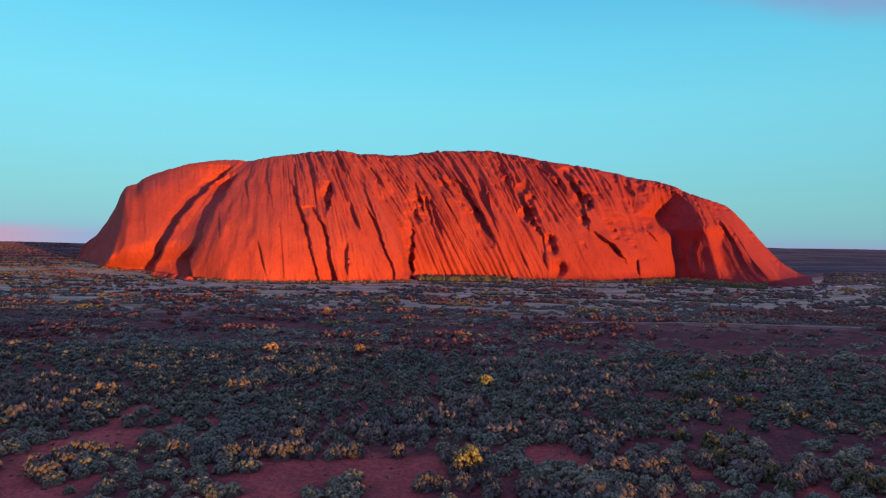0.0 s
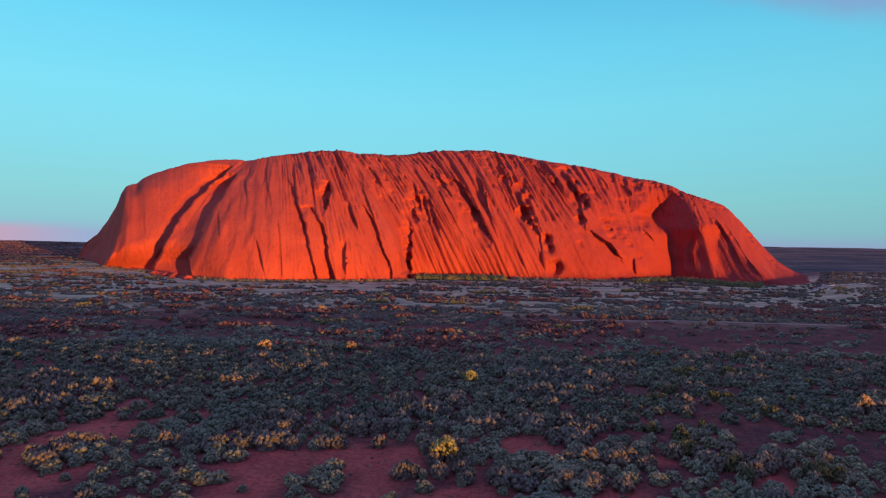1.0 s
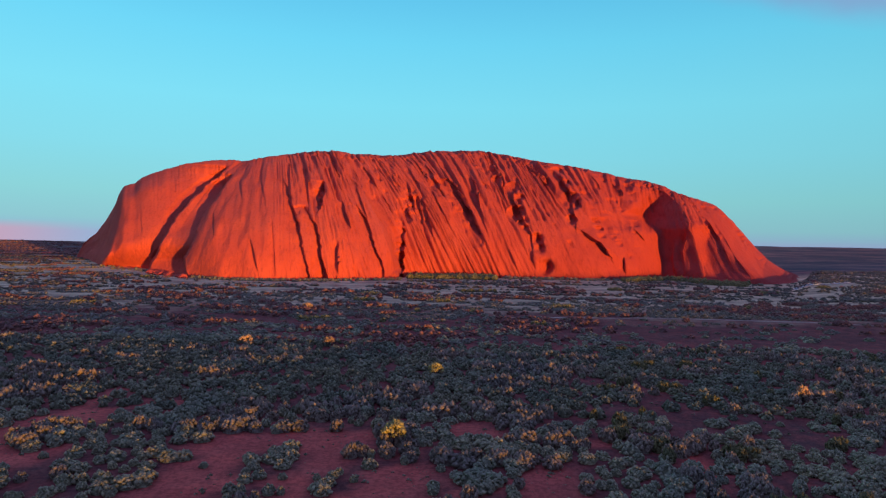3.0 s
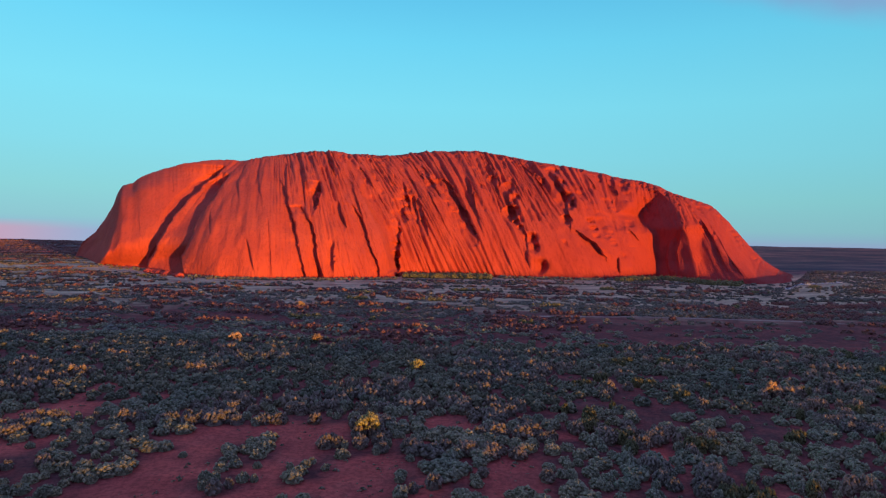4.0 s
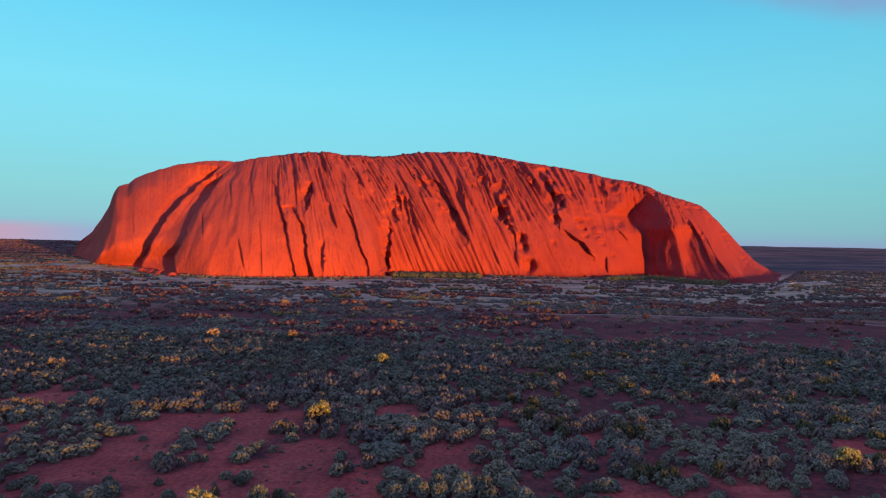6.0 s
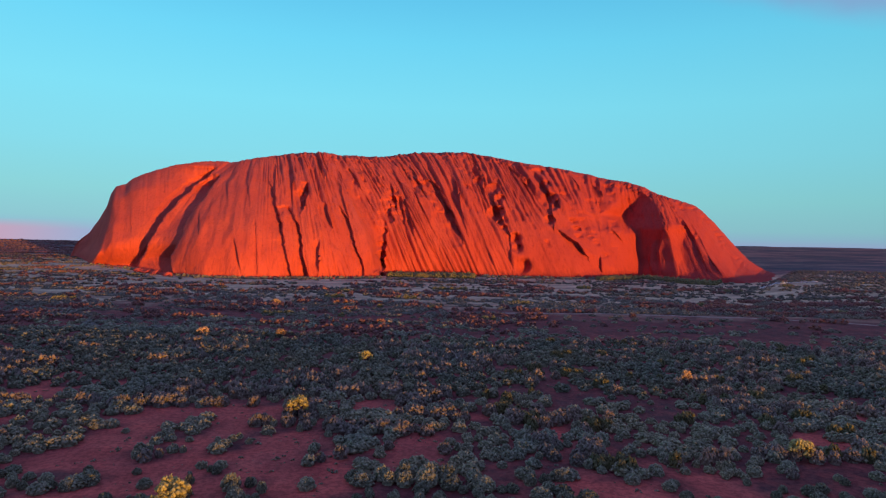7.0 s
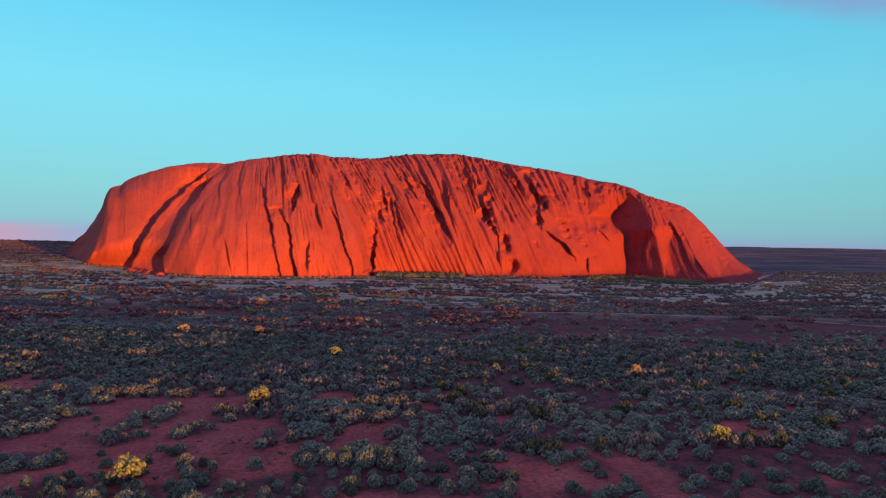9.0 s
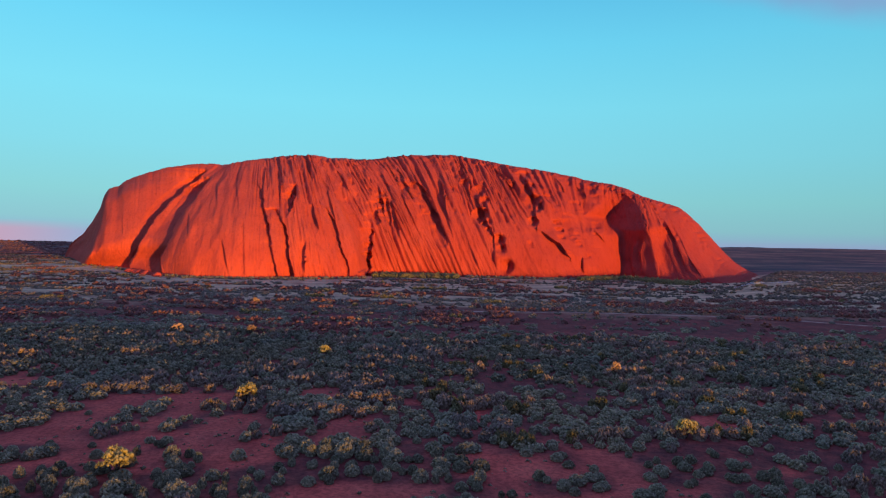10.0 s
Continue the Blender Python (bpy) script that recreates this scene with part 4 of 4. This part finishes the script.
    size = np.concatenate([r.uniform(3.2, 6.2, 330), r.uniform(2.8, 5.6, 420), r.uniform(1.3, 3.4, 460), r.uniform(1.5, 3.6, 160)])
    d = curve_of(FOOT, u) - back
    tree = np.arange(len(u)) < 750
    for sel, leaf, name, label in ((tree, GREEN_LEAF, "foot_trees", "olive-green trees along the foot of the rock"),
                                   (~tree, DULL_LEAF, "foot_shrubs", "dull brown shrubs against the foot of the rock")):
        joined(name, label, leaf, (u / 1000 * (d + 3.76))[sel], d[sel], size[sel], size[sel] * 1.15, arrays, 10)


plant_scrub()


def tree_crown(seed):
    """An open crown of a dozen leafy clumps with gaps, radius 1."""
    r = np.random.RandomState(seed)
    v, f, count = [], [], 0
    for k in range(12):
        a, h = k * 2.4, 0.6 + 0.75 * (k / 11) ** 0.8
        ring = (0.8 if k < 8 else 0.34) * (0.65 + 0.5 * r.rand())
        cv, cf = crown_arrays(seed + k, 20, 90, "oct", 0.8, -0.25, 0.3, False)
        s = 0.24 + 0.17 * r.rand()
        v.append(cv * s + np.array([ring * math.cos(a), ring * math.sin(a), h]))
        f.append(cf + count)
        count += len(cv)
    return np.concatenate(v), np.concatenate(f)


def plant_trees():
    AMBER_LEAF = leaf_material("amber_leaves", (0.34, 0.22, 0.12), (0.54, 0.36, 0.21))
    kinds = ((GOLD_LEAF, "golden_tree", "golden-leaved tree standing above grey shrubs", "golden trees", 21,
              [(12, 217, 5.8, 6.2), (-3.7, 116.7, 6.2, 6.8), (219, 174, 5.2, 5.4), (27.5, 345, 5.2, 5.8)]),
             (AMBER_LEAF, "amber_tree", "amber-leaved tree standing above grey shrubs", "amber trees", 33,
              [(-113, 433, 5.4, 5.8), (-54.5, 444, 4.6, 5.4), (222, 300, 3.4, 6.4), (-118, 672, 5.2, 6.0)]))
    for leaf, name, label, group, seed, spots in kinds:
        tree = tagged(new(name), label, "tree", group)
        stem = new("trunk", trunk_mesh("trunk", 1.1, 5))
        stem.parent = tree
        v, f = tree_crown(seed)
        top = new("crown", mesh_of("crown", v, f, leaf, True))
        top.parent = tree
        for n, (x, y, r, h) in enumerate(spots):
            m = pose(x, y, float(ground_height(x, y)) - 0.1, 0, 0, n * 67)
            t = tree if n == 0 else copy_thing(tree, m)
            t.matrix_basis = m @ Matrix.Diagonal((r, r, h, 1))


plant_trees()

# ---- boulders, outcrop and vehicles ----


def boulder_mesh(seed):
    bm = bmesh.new()
    bmesh.ops.create_icosphere(bm, subdivisions=3, radius=1)
    off = Vector((seed * 7.1, 3, 1))
    for v in bm.verts:
        n = noise.noise(v.co * 0.9 + off) * 0.45 + noise.noise(v.co * 2.6 + off) * 0.16
        v.co = v.co * (1 + n)
        v.co.z *= 0.75
    me = bpy.data.meshes.new("boulder")
    bm.to_mesh(me)
    bm.free()
    me.materials.append(ROCK)
    for p in me.polygons:
        p.use_smooth = True
    return me


def place_boulders():
    kinds = [boulder_mesh(s) for s in range(4)]
    r = random.Random(12)
    # scree below the two left gullies, fallen blocks at the foot of the wall and in front of the hollow
    for count, u0, u1, b0, b1, s0, s1 in ((52, -446, -386, 2, 48, 3, 8.5), (90, -330, -45, 1, 14, 1.4, 4.2), (24, 395, 500, 4, 40, 3, 9)):
        for n in range(count):
            u = r.uniform(u0, u1)
            d = float(curve_of(FOOT, u)) - r.uniform(b0, b1)
            s = s0 + (s1 - s0) * r.random() ** 2
            x = u / 1000 * (d + 3.76)
            ob = tagged(new("boulder", kinds[n % 4]), "fallen red sandstone boulder at the rock's foot", "boulder", "fallen boulders")
            ob.matrix_basis = pose(x, d, float(ground_height(x, d)) + s * 0.3, 0, 0, r.uniform(0, 360)) @ Matrix.Diagonal((s * 1.3, s, s * 0.9, 1))


place_boulders()


def place_outcrop():
    ob = tagged(new("red_outcrop", boulder_mesh(9)), "low red sandstone dome out on the plain", "rock")
    ob.matrix_basis = pose(-1390, 2240, -2, 0, 0, 20) @ Matrix.Diagonal((30, 36, 9, 1))


place_outcrop()

PAINT = plain_material("white_paint", (0.74, 0.74, 0.75), (0.82, 0.82, 0.82), 1.0, 0.35)
GLASS = plain_material("dark_glass", (0.02, 0.022, 0.025), (0.04, 0.04, 0.045), 1.0, 0.1)
RUBBER = plain_material("tyre_rubber", (0.02, 0.02, 0.02), (0.04, 0.04, 0.04), 3.0, 0.8)


def box(bm, x0, x1, y0, y1, z0, z1, taper=0.0):
    c = bmesh.ops.create_cube(bm, size=1)["verts"]
    for v in c:
        k = 1 - taper if v.co.z > 0 else 1
        v.co = Vector(((x0 + x1) / 2 + v.co.x * (x1 - x0) * k, (y0 + y1) / 2 + v.co.y * (y1 - y0) * k, (z0 + z1) / 2 + v.co.z * (z1 - z0)))


def vehicle(name, label, category, group, length, height):
    """A car or coach: body, cabin with windows, four wheels."""
    car = tagged(new(name), label, category, group)
    bm = bmesh.new()
    box(bm, -length / 2, length / 2, -0.95, 0.95, 0.35, 0.35 + height * 0.5, 0.04)
    bmesh.ops.bevel(bm, geom=bm.edges[:], offset=0.12, segments=2, affect="EDGES")
    part("body", bm, PAINT, car)
    bm = bmesh.new()
    box(bm, -length * 0.42, length * 0.3, -0.88, 0.88, 0.3 + height * 0.5, height, 0.16)
    part("window", bm, GLASS, car, "dark tinted windows")
    bm = bmesh.new()
    box(bm, -length * 0.35, length * 0.24, -0.76, 0.76, height, height + 0.07, 0.1)
    part("roof", bm, PAINT, car)
    for sx in (-0.32, 0.32):
        for sy in (-0.9, 0.9):
            bm = bmesh.new()
            bmesh.ops.create_cone(bm, cap_ends=True, segments=16, radius1=0.36, radius2=0.36, depth=0.24, matrix=pose(length * sx, sy, 0.36, 90))
            part("wheel", bm, RUBBER, car)
    return car


def park_vehicles():
    car = vehicle("parked_car", "white car parked on the dirt clearing", "car", "parked vehicles", 4.7, 1.6)
    coach = vehicle("parked_coach", "long white coach parked beside the rock", "bus", "parked coaches", 11.5, 3.4)
    r = random.Random(4)
    for src, count in ((car, 26), (coach, 7)):
        for n in range(count):
            x = r.uniform(690, 850)
            y = 1165 + 0.57 * (x - 711) + r.uniform(-11, 11)
            m = pose(x, y, float(ground_height(x, y)) + 0.3, 0, 0, r.choice((8, 96, 30, 150)))
            if n == 0:
                src.matrix_basis = m
            else:
                copy_thing(src, m)


park_vehicles()
